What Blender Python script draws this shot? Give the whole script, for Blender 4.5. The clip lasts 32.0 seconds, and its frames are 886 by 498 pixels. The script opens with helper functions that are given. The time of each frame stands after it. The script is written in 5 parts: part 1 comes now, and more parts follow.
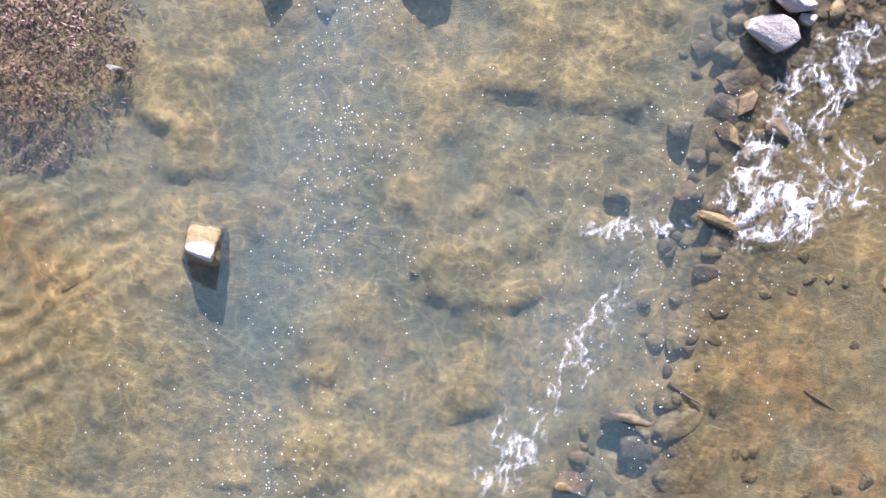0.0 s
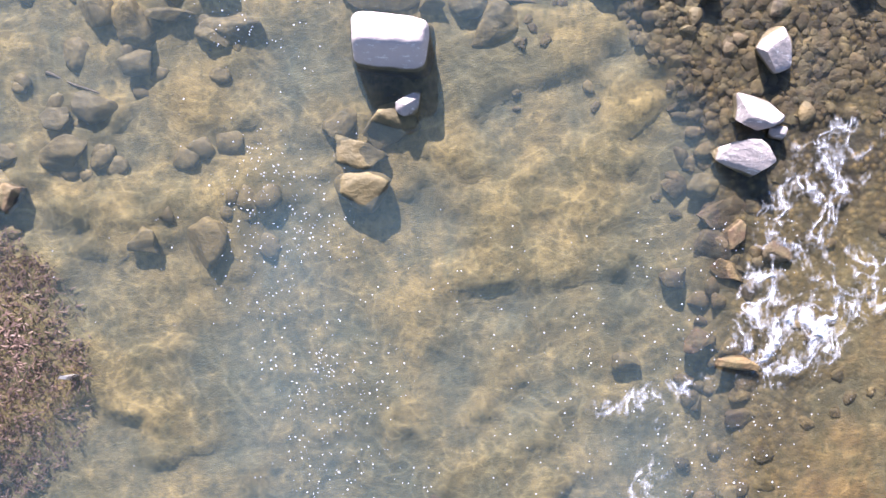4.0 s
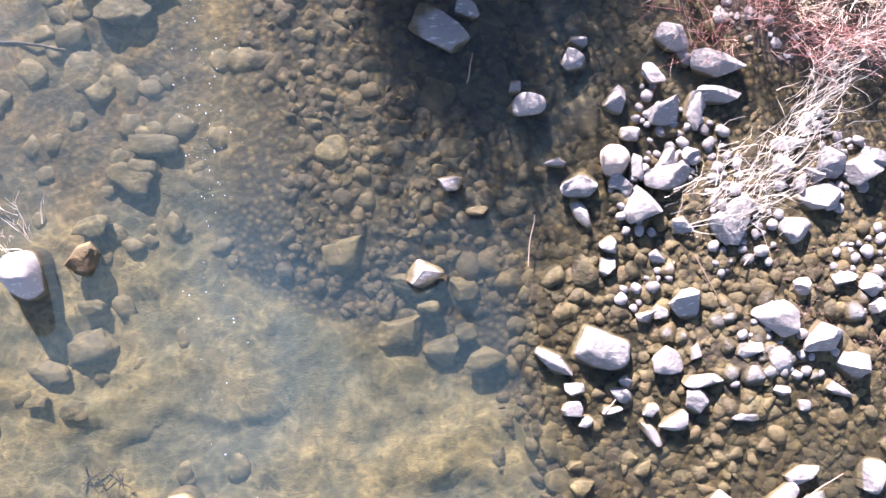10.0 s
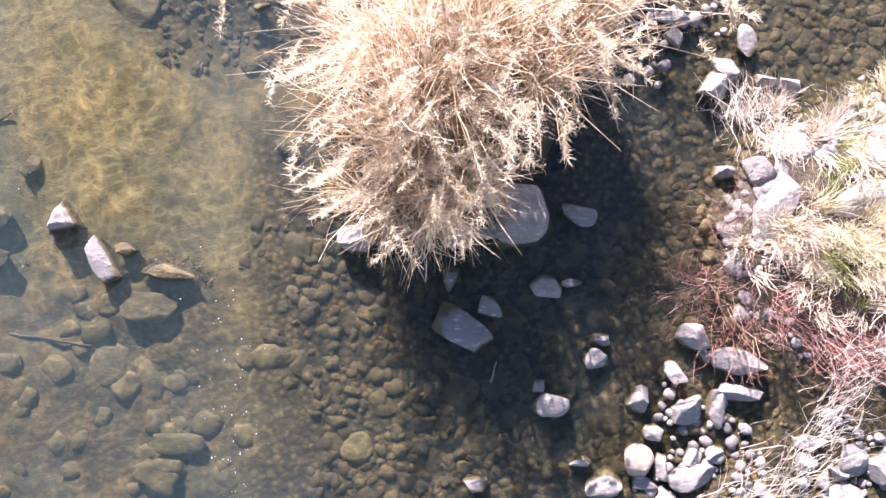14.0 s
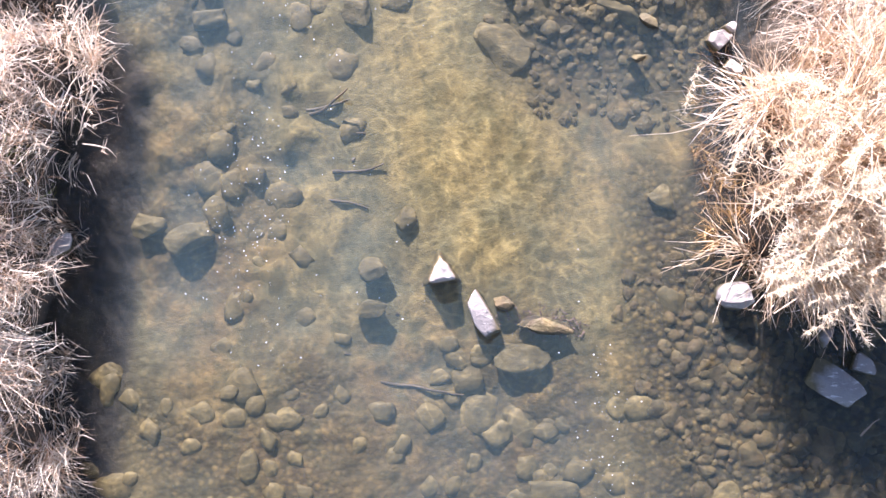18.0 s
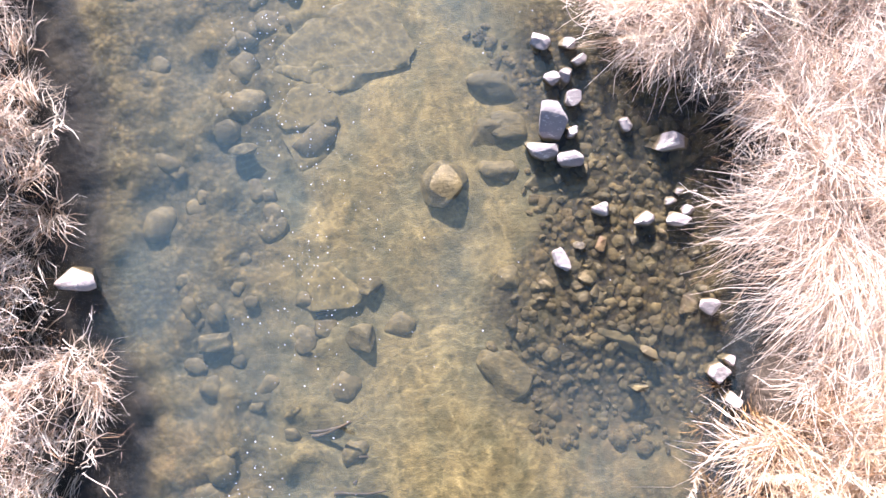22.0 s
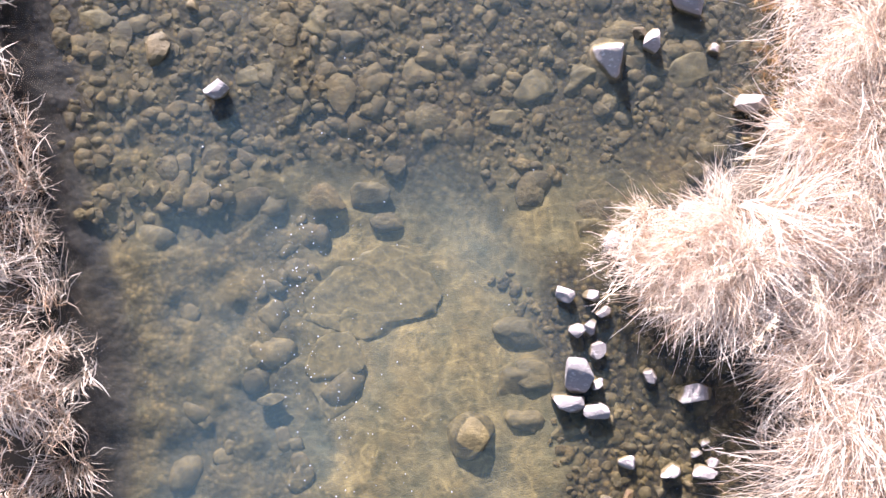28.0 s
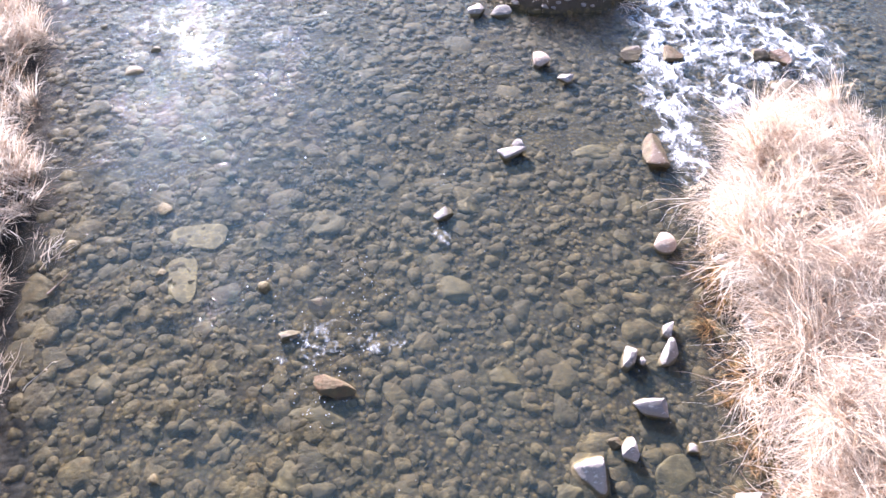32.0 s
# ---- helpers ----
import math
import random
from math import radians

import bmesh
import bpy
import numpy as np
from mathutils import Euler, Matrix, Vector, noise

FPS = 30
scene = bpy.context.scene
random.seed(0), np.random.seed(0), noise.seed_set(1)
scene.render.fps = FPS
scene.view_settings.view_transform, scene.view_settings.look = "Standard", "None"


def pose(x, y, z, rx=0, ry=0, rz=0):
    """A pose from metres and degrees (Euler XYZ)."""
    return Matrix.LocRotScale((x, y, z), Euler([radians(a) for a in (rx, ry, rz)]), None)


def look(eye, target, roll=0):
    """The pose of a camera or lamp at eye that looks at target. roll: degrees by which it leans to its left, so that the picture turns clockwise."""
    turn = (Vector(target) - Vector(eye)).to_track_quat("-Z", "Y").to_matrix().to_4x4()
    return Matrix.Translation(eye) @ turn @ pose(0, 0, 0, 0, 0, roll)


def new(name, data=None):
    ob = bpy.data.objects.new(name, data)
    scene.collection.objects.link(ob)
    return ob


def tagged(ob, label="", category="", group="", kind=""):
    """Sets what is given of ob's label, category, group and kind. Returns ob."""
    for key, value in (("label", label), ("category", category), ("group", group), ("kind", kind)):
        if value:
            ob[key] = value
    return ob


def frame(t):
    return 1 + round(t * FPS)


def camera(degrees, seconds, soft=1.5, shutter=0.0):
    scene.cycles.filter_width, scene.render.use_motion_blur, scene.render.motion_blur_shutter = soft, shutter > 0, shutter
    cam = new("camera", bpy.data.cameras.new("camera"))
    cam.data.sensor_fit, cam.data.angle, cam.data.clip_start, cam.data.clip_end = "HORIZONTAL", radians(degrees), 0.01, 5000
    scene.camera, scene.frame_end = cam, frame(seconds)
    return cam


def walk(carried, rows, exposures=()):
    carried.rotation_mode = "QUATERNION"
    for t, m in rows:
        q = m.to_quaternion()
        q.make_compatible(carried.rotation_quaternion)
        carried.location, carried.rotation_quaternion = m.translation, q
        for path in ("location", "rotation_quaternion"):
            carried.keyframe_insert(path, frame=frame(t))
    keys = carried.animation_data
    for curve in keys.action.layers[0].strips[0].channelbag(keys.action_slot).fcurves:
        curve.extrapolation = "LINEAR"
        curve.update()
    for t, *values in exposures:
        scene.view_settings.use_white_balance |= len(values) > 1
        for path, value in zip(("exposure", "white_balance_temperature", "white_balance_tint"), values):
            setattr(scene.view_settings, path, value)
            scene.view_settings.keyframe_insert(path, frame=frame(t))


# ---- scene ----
cam = camera(68.95, 32.0)
walk(cam, [
    (0, pose(-0.020, 1.273, 6.925, -2.87, -1.05, 16.11)),
    (0.5, pose(-0.032, 1.070, 6.780, -0.87, -1.03, 15.04)),
    (1, pose(-0.113, 1.194, 6.765, -0.45, -1.36, 8.63)),
    (1.5, pose(-0.155, 1.540, 6.635, -0.72, -1.14, 2.47)),
    (2, pose(-0.191, 1.782, 6.565, -0.41, -1.25, 1.00)),
    (2.5, pose(-0.181, 1.957, 6.508, -0.48, -1.21, 1.00)),
    (3, pose(-0.153, 2.205, 6.448, -1.05, -1.15, 1.03)),
    (3.5, pose(-0.126, 2.729, 6.394, -1.77, -1.02, 1.19)),
    (4, pose(-0.135, 3.508, 6.323, -3.00, -1.13, 1.28)),
    (4.5, pose(-0.177, 4.323, 6.286, -3.54, -1.10, 1.28)),
    (6.5, pose(-0.003, 5.284, 6.187, 0.36, -0.51, -0.07)),
    (7, pose(-0.062, 5.443, 6.190, 0.12, -0.44, -0.04)),
    (7.5, pose(-0.063, 5.857, 6.226, -0.23, -0.40, -0.02)),
    (8, pose(0.000, 6.450, 6.241, -0.30, 0.04, 0.00)),
    (8.5, pose(0.035, 7.155, 6.269, -0.40, 0.18, -0.12)),
    (9, pose(0.059, 7.895, 6.279, -0.36, 0.10, -0.22)),
    (9.5, pose(0.021, 8.588, 6.268, -0.38, -0.07, -0.38)),
    (10, pose(0.034, 9.035, 6.312, 1.35, 0.06, -0.30)),
    (10.5, pose(0.076, 9.656, 6.301, 1.12, 0.33, -0.40)),
    (11, pose(0.073, 10.183, 6.340, 1.73, -0.10, -0.50)),
    (11.5, pose(0.040, 10.546, 6.377, 3.05, -0.84, -0.56)),
    (12, pose(-0.004, 10.858, 6.407, 4.24, -1.24, -0.73)),
    (12.5, pose(-0.041, 11.110, 6.454, 5.18, -1.47, -0.79)),
    (13, pose(-0.021, 11.392, 6.495, 5.37, -1.38, -0.76)),
    (13.5, pose(-0.001, 11.519, 6.505, 5.04, -1.19, -0.88)),
    (14, pose(-0.197, 11.818, 6.462, 2.88, -0.09, -0.84)),
    (14.5, pose(-0.781, 12.065, 6.464, 1.02, 1.11, -0.93)),
    (15, pose(-1.996, 11.988, 6.507, 1.91, -0.61, -0.77)),
    (15.5, pose(-3.160, 11.859, 6.449, 2.88, -1.53, -0.82)),
    (17.5, pose(-3.966, 12.458, 6.500, -2.09, -0.51, -0.22)),
    (18, pose(-4.022, 12.885, 6.498, -1.33, -0.39, -0.19)),
    (18.5, pose(-4.098, 13.458, 6.497, -1.18, -0.83, -0.15)),
    (19, pose(-4.063, 13.845, 6.474, -0.30, -0.29, -0.03)),
    (19.5, pose(-4.086, 14.245, 6.478, 0.13, -0.47, 0.04)),
    (20, pose(-4.126, 14.627, 6.466, 0.47, -0.69, 0.10)),
    (20.5, pose(-4.135, 15.070, 6.501, -0.09, -0.80, 0.10)),
    (21, pose(-4.137, 15.361, 6.505, 0.55, -0.81, 0.18)),
    (21.5, pose(-4.130, 15.635, 6.526, 1.10, -0.99, 0.21)),
    (22, pose(-4.086, 15.863, 6.555, 1.63, -0.70, 0.30)),
    (22.5, pose(-4.158, 16.073, 6.583, 1.96, -0.91, 0.34)),
    (23, pose(-4.186, 16.316, 6.605, 1.91, -0.79, 0.32)),
    (23.5, pose(-4.220, 16.556, 6.637, 1.60, -0.66, 0.37)),
    (24, pose(-4.326, 16.772, 6.637, 1.57, -0.83, 0.44)),
    (24.5, pose(-4.373, 17.025, 6.660, 1.70, -0.84, 0.45)),
    (25, pose(-4.333, 17.210, 6.688, 2.32, -0.69, 0.48)),
    (25.5, pose(-4.320, 17.388, 6.725, 3.25, -0.81, 0.51)),
    (26, pose(-4.333, 17.539, 6.749, 4.32, -0.61, 0.63)),
    (26.5, pose(-4.485, 17.786, 6.752, 4.86, -1.64, 0.49)),
    (28.5, pose(-4.390, 18.170, 6.771, 6.05, -0.72, 0.31)),
    (29, pose(-4.330, 18.449, 6.853, 10.11, -0.07, 0.74)),
    (29.5, pose(-4.324, 18.533, 6.864, 16.06, 0.10, 0.85)),
    (30, pose(-4.426, 18.605, 6.864, 22.33, -0.56, 0.83)),
    (30.5, pose(-4.528, 18.629, 6.846, 28.81, -1.13, 0.36)),
    (31, pose(-4.535, 18.604, 6.790, 35.57, -1.18, -0.99)),
    (31.5, pose(-4.531, 18.575, 6.756, 38.88, -1.13, -4.04)),
    (32, pose(-4.514, 18.600, 6.748, 38.72, -1.07, -7.86)),
], exposures=[(0, 2.47, 6100, 27), (9, 2.5, 6100, 27), (11, 2.64, 6100, 27), (12.5, 2.25, 6250, 26), (14.5, 2.25, 6250, 26), (17.5, 2.52, 6100, 26), (23, 2.52, 6100, 26), (26, 2.32, 6150, 26), (28.5, 2.35, 6150, 26), (30, 2.64, 6200, 26), (32, 2.36, 5950, 25)])

# ---- light: a low winter sun over the upstream end, clear sky ----
SUN_EL, SUN_AZ = 26.0, -16.0          # degrees; azimuth from +y towards +x
world = bpy.data.worlds.new("world")
scene.world = world
world.use_nodes = True
wn = world.node_tree.nodes
sky = wn.new("ShaderNodeTexSky")
sky.sky_type, sky.sun_disc = 'NISHITA', False
sky.sun_elevation, sky.sun_rotation = radians(SUN_EL), radians(SUN_AZ)
sky.air_density, sky.dust_density, sky.ozone_density = 1.2, 0.1, 2.0
wn["Background"].inputs["Strength"].default_value = 0.048
world.node_tree.links.new(sky.outputs[0], wn["Background"].inputs["Color"])
sun_dir = Vector((math.sin(radians(SUN_AZ)) * math.cos(radians(SUN_EL)), math.cos(radians(SUN_AZ)) * math.cos(radians(SUN_EL)), math.sin(radians(SUN_EL))))
sun = new("sun", bpy.data.lights.new("sun", 'SUN'))
sun.data.energy, sun.data.angle, sun.data.color = 5.0, radians(0.55), (1.0, 0.94, 0.88)
sun.matrix_world = look(sun_dir * 50, (0, 0, 0))


# ---- small numeric helpers ----
def smooth(a, b, v):
    t = np.clip((v - a) / (b - a), 0, 1)
    return t * t * (3 - 2 * t)


LATTICE = {}


def vnoise(x, y, seed):
    """Smooth value noise between -1 and 1 on the unit lattice."""
    x, y = np.asarray(x, float), np.asarray(y, float)
    if seed not in LATTICE:
        LATTICE[seed] = np.random.default_rng(seed).uniform(-1, 1, (128, 128))
    g = LATTICE[seed]
    xi, yi = np.floor(x).astype(int), np.floor(y).astype(int)
    u, v = x - xi, y - yi
    u, v = u * u * (3 - 2 * u), v * v * (3 - 2 * v)
    a, b = g[xi % 128, yi % 128], g[(xi + 1) % 128, yi % 128]
    c, d = g[xi % 128, (yi + 1) % 128], g[(xi + 1) % 128, (yi + 1) % 128]
    return (a * (1 - u) + b * u) * (1 - v) + (c * (1 - u) + d * u) * v


def fbm(x, y, seed, octaves=3):
    return sum(vnoise(x * 2 ** k, y * 2 ** k, seed + k) * 0.5 ** k for k in range(octaves)) / 1.75


def spot(x, y, cx, cy, rx, ry, turn=0.0):
    """1 in the middle of an ellipse, 0 at and past its edge."""
    c, s = math.cos(radians(turn)), math.sin(radians(turn))
    u, v = ((x - cx) * c + (y - cy) * s) / rx, (-(x - cx) * s + (y - cy) * c) / ry
    return 1 - smooth(0.35, 1.0, np.sqrt(u * u + v * v))


def mesh_of(name, verts, faces, material, sharp=None, shade=True):
    me = bpy.data.meshes.new(name)
    verts = np.asarray(verts, np.float32)
    faces = np.asarray(faces, np.int32)
    n, k = faces.shape
    me.vertices.add(len(verts))
    me.vertices.foreach_set("co", verts.ravel())
    me.loops.add(n * k)
    me.loops.foreach_set("vertex_index", faces.ravel())
    me.polygons.add(n)
    me.polygons.foreach_set("loop_start", np.arange(0, n * k, k, dtype=np.int32))
    me.update(calc_edges=True)
    me.polygons.foreach_set("use_smooth", np.full(n, shade))
    if sharp:
        me.set_sharp_from_angle(angle=radians(sharp))
    me.materials.append(material)
    return me


# ---- materials ----
def nodes_of(name):
    m = bpy.data.materials.new(name)
    m.use_nodes = True
    return m, m.node_tree.nodes, m.node_tree.links, m.node_tree.nodes["Principled BSDF"]


def noise_node(n, l, scale, detail=4.0, rough=0.55, stretch=None, seed=0.0):
    geo = n.new("ShaderNodeNewGeometry")
    tex = n.new("ShaderNodeTexNoise")
    tex.noise_dimensions = '4D'
    tex.inputs["W"].default_value = seed
    tex.inputs["Scale"].default_value = scale
    tex.inputs["Detail"].default_value = detail
    tex.inputs["Roughness"].default_value = rough
    if stretch:
        mp = n.new("ShaderNodeMapping")
        mp.inputs["Scale"].default_value = stretch
        l.new(geo.outputs["Position"], mp.inputs["Vector"])
        l.new(mp.outputs[0], tex.inputs["Vector"])
    else:
        l.new(geo.outputs["Position"], tex.inputs["Vector"])
    return tex.outputs["Fac"]


def ramp(n, l, value, *stops):
    r = n.new("ShaderNodeValToRGB")
    while len(r.color_ramp.elements) < len(stops):
        r.color_ramp.elements.new(0.5)
    for e, (p, c) in zip(r.color_ramp.elements, stops):
        e.position, e.color = p, (*c, 1) if len(c) == 3 else c
    l.new(value, r.inputs[0])
    return r.outputs[0]


def mixed(n, l, fac, a, b, blend='MIX'):
    m = n.new("ShaderNodeMix")
    m.data_type, m.blend_type = 'RGBA', blend
    for value, socket in ((fac, m.inputs[0]), (a, m.inputs[6]), (b, m.inputs[7])):
        if isinstance(value, (int, float)):
            socket.default_value = value
        elif isinstance(value, tuple):
            socket.default_value = (*value, 1)
        else:
            l.new(value, socket)
    return m.outputs[2]


def math_node(n, l, op, a, b=0.0):
    m = n.new("ShaderNodeMath")
    m.operation = op
    for value, socket in ((a, m.inputs[0]), (b, m.inputs[1])):
        if isinstance(value, (int, float)):
            socket.default_value = value
        else:
            l.new(value, socket)
    return m.outputs[0]


def bumped(n, l, bsdf, height, strength, distance):
    b = n.new("ShaderNodeBump")
    b.inputs["Strength"].default_value, b.inputs["Distance"].default_value = strength, distance
    l.new(height, b.inputs["Height"])
    l.new(b.outputs[0], bsdf.inputs["Normal"])


def random_of(n, islands):
    if islands:
        return n.new("ShaderNodeNewGeometry").outputs["Random Per Island"]
    return n.new("ShaderNodeObjectInfo").outputs["Random"]


def stone_material(name, dry_a, dry_b, wet_a, wet_b, islands=False, line=0.03, speckle=0.45, relief=0.7):
    """Dry pale stone above the waterline, a dark wet band, brown-olive algae and silt below it."""
    m, n, l, bsdf = nodes_of(name)
    rnd = random_of(n, islands)
    grain = noise_node(n, l, 26, 6, 0.65)
    blotch = noise_node(n, l, 5, 4)
    veins = noise_node(n, l, 9, 8, 0.7, (1, 3.2, 1.6), 3.0)
    z = n.new("ShaderNodeSeparateXYZ")
    l.new(n.new("ShaderNodeNewGeometry").outputs["Position"], z.inputs[0])
    level = math_node(n, l, 'ADD', z.outputs["Z"], math_node(n, l, 'MULTIPLY', math_node(n, l, 'SUBTRACT', blotch, 0.5), 0.07))
    dry = mixed(n, l, rnd, dry_a, dry_b)
    dry = mixed(n, l, ramp(n, l, grain, (0.35, (0, 0, 0)), (0.7, (1, 1, 1))), mixed(n, l, speckle, dry, (0.16, 0.15, 0.15)), dry)
    dry = mixed(n, l, ramp(n, l, veins, (0.56, (0, 0, 0)), (0.62, (0.5, 0.5, 0.5))), dry, (0.72, 0.69, 0.66))
    wet = mixed(n, l, rnd, wet_a, wet_b)
    wet = mixed(n, l, ramp(n, l, grain, (0.3, (0, 0, 0)), (0.72, (1, 1, 1))), mixed(n, l, 0.5, wet, (0.03, 0.026, 0.014)), wet)
    fuzz = noise_node(n, l, 9, 6, 0.75, None, 21.0)
    wet = mixed(n, l, ramp(n, l, blotch, (0.45, (0, 0, 0)), (0.7, (0.7, 0.7, 0.7))), wet, (0.19, 0.142, 0.052))
    wet = mixed(n, l, ramp(n, l, fuzz, (0.45, (0, 0, 0)), (0.6, (0.75, 0.75, 0.75))), wet, (0.068, 0.056, 0.023))
    above = ramp(n, l, math_node(n, l, 'MULTIPLY', math_node(n, l, 'ADD', level, 0.5), 1.0), (0.5 + line, (0, 0, 0)), (0.5 + line + 0.025, (1, 1, 1)))
    l.new(mixed(n, l, above, wet, dry), bsdf.inputs["Base Color"])
    l.new(ramp(n, l, above, (0.0, (0.7, 0.7, 0.7)), (1.0, (0.85, 0.85, 0.85))), bsdf.inputs["Roughness"])
    bumped(n, l, bsdf, math_node(n, l, 'ADD', grain, math_node(n, l, 'MULTIPLY', veins, 0.6)), relief, 0.035)
    return m


PALE = stone_material("pale_stone", (0.35, 0.305, 0.285), (0.21, 0.19, 0.185), (0.13, 0.09, 0.035), (0.085, 0.065, 0.03), speckle=0.42, relief=0.6)
SMOOTH = stone_material("smooth_pale_stone", (0.4, 0.345, 0.328), (0.36, 0.315, 0.305), (0.13, 0.09, 0.035), (0.085, 0.065, 0.03), speckle=0.12, relief=0.3)
PEBBLE = stone_material("dry_pebbles", (0.33, 0.292, 0.275), (0.16, 0.14, 0.132), (0.16, 0.11, 0.045), (0.08, 0.06, 0.03), islands=True, line=-0.01, speckle=0.2, relief=0.3)
PINK = stone_material("pinkish_stone", (0.52, 0.4, 0.33), (0.5, 0.37, 0.29), (0.12, 0.08, 0.035), (0.09, 0.06, 0.03))
RUST = stone_material("rusty_wet_stone", (0.16, 0.09, 0.055), (0.09, 0.07, 0.055), (0.13, 0.065, 0.022), (0.05, 0.04, 0.026), line=0.09)
ALGAE = stone_material("algae_stone", (0.15, 0.108, 0.048), (0.11, 0.082, 0.04), (0.17, 0.126, 0.046), (0.1, 0.077, 0.03), line=0.05, relief=0.45)
MOSSY = stone_material("mossy_stone", (0.4, 0.36, 0.34), (0.36, 0.32, 0.3), (0.16, 0.108, 0.04), (0.14, 0.095, 0.035), line=0.11)
SILTY = stone_material("silty_slab", (0.24, 0.18, 0.09), (0.17, 0.13, 0.07), (0.27, 0.205, 0.075), (0.22, 0.168, 0.06), line=0.05, relief=0.12)
COBBLE = stone_material("cobble_stone", (0.34, 0.315, 0.31), (0.19, 0.17, 0.155), (0.12, 0.084, 0.029), (0.06, 0.043, 0.018), line=0.06)
COBBLES = stone_material("cobble_stones", (0.34, 0.315, 0.31), (0.19, 0.17, 0.155), (0.15, 0.099, 0.028), (0.075, 0.052, 0.018), islands=True, line=0.06)
SILT_COBBLES = stone_material("silty_stones", (0.34, 0.315, 0.31), (0.19, 0.17, 0.155), (0.2, 0.147, 0.055), (0.115, 0.086, 0.033), islands=True, line=0.06, relief=0.4)
BAR_COBBLES = stone_material("gravel_bar_stones", (0.34, 0.315, 0.31), (0.19, 0.17, 0.155), (0.13, 0.083, 0.029), (0.045, 0.032, 0.015), islands=True, line=0.06)


def ground_material():
    m, n, l, bsdf = nodes_of("river_bed")
    big, mid, fine = noise_node(n, l, 0.9, 5, 0.6), noise_node(n, l, 5, 5, 0.6), noise_node(n, l, 60, 3, 0.6)
    sand = mixed(n, l, ramp(n, l, mid, (0.3, (0, 0, 0)), (0.7, (1, 1, 1))), (0.175, 0.132, 0.05), (0.36, 0.272, 0.105))
    ochre = n.new("ShaderNodeAttribute")
    ochre.attribute_name = "ochre"
    sand = mixed(n, l, ochre.outputs["Fac"], sand, mixed(n, l, ramp(n, l, mid, (0.35, (0, 0, 0)), (0.65, (1, 1, 1))), (0.12, 0.07, 0.024), (0.32, 0.2, 0.07)))
    patch = noise_node(n, l, 3.0, 5, 0.65, (1.0, 0.75, 1.0), 8.0)
    sand = mixed(n, l, ramp(n, l, patch, (0.47, (0, 0, 0)), (0.6, (0.8, 0.8, 0.8))), sand, (0.12, 0.105, 0.045))
    sand = mixed(n, l, ramp(n, l, big, (0.44, (0, 0, 0)), (0.64, (0.75, 0.75, 0.75))), sand, (0.095, 0.1, 0.06))
    weed = noise_node(n, l, 7.5, 6, 0.7, (1.0, 0.6, 1.0), 15.0)
    sand = mixed(n, l, ramp(n, l, weed, (0.53, (0, 0, 0)), (0.64, (0.7, 0.7, 0.7))), sand, (0.085, 0.078, 0.034))
    sand = mixed(n, l, math_node(n, l, 'MULTIPLY', fine, 0.4), sand, (0.12, 0.09, 0.045))
    soil = mixed(n, l, fine, (0.035, 0.025, 0.017), (0.1, 0.075, 0.05))
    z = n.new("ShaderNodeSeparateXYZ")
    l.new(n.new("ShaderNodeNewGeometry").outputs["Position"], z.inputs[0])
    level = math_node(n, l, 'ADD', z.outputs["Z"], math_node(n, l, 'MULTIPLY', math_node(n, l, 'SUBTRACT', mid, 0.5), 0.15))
    # deep bed tinted blue-green to stand in for the haze of deep water
    silt_haze = ramp(n, l, math_node(n, l, 'ADD', level, 1.0), (0.7, (1, 1, 1)), (0.83, (0, 0, 0)))
    sand = mixed(n, l, math_node(n, l, 'MULTIPLY', silt_haze, 0.7), sand, (0.06, 0.085, 0.06))
    gravel = n.new("ShaderNodeAttribute")
    gravel.attribute_name = "gravel"
    cells = n.new("ShaderNodeTexVoronoi")
    cells.inputs["Scale"].default_value, cells.inputs["Randomness"].default_value = 15.0, 1.0
    l.new(n.new("ShaderNodeNewGeometry").outputs["Position"], cells.inputs["Vector"])
    tone = n.new("ShaderNodeSeparateColor")
    l.new(cells.outputs["Color"], tone.inputs[0])
    pebbly = ramp(n, l, tone.outputs[0], (0.0, (0.045, 0.033, 0.013)), (0.6, (0.10, 0.072, 0.025)), (1.0, (0.17, 0.115, 0.04)))
    # dark rims stand in for the shaded gaps between pebbles
    pebbly = mixed(n, l, ramp(n, l, cells.outputs["Distance"], (0.25, (0, 0, 0)), (0.62, (0.85, 0.85, 0.85))), pebbly, (0.02, 0.016, 0.009))
    sand = mixed(n, l, gravel.outputs["Fac"], sand, pebbly)
    algae = noise_node(n, l, 13, 5, 0.65, None, 9.0)
    sand = mixed(n, l, ramp(n, l, algae, (0.5, (0, 0, 0)), (0.66, (0.65, 0.65, 0.65))), sand, (0.055, 0.05, 0.02))
    # dark bank mud, also painting in the shade under the overhanging grass
    mud_shade = n.new("ShaderNodeAttribute")
    mud_shade.attribute_name = "mud_shade"
    sand = mixed(n, l, mud_shade.outputs["Fac"], sand, (0.02, 0.017, 0.014))
    dry = ramp(n, l, math_node(n, l, 'ADD', level, 0.5), (0.5, (0, 0, 0)), (0.58, (1, 1, 1)))
    far = mixed(n, l, mid, (0.16, 0.12, 0.07), (0.3, 0.23, 0.14))
    high = ramp(n, l, math_node(n, l, 'ADD', level, 0.0), (0.45, (0, 0, 0)), (0.7, (1, 1, 1)))
    l.new(mixed(n, l, dry, sand, mixed(n, l, high, soil, far)), bsdf.inputs["Base Color"])
    bsdf.inputs["Roughness"].default_value = 0.9
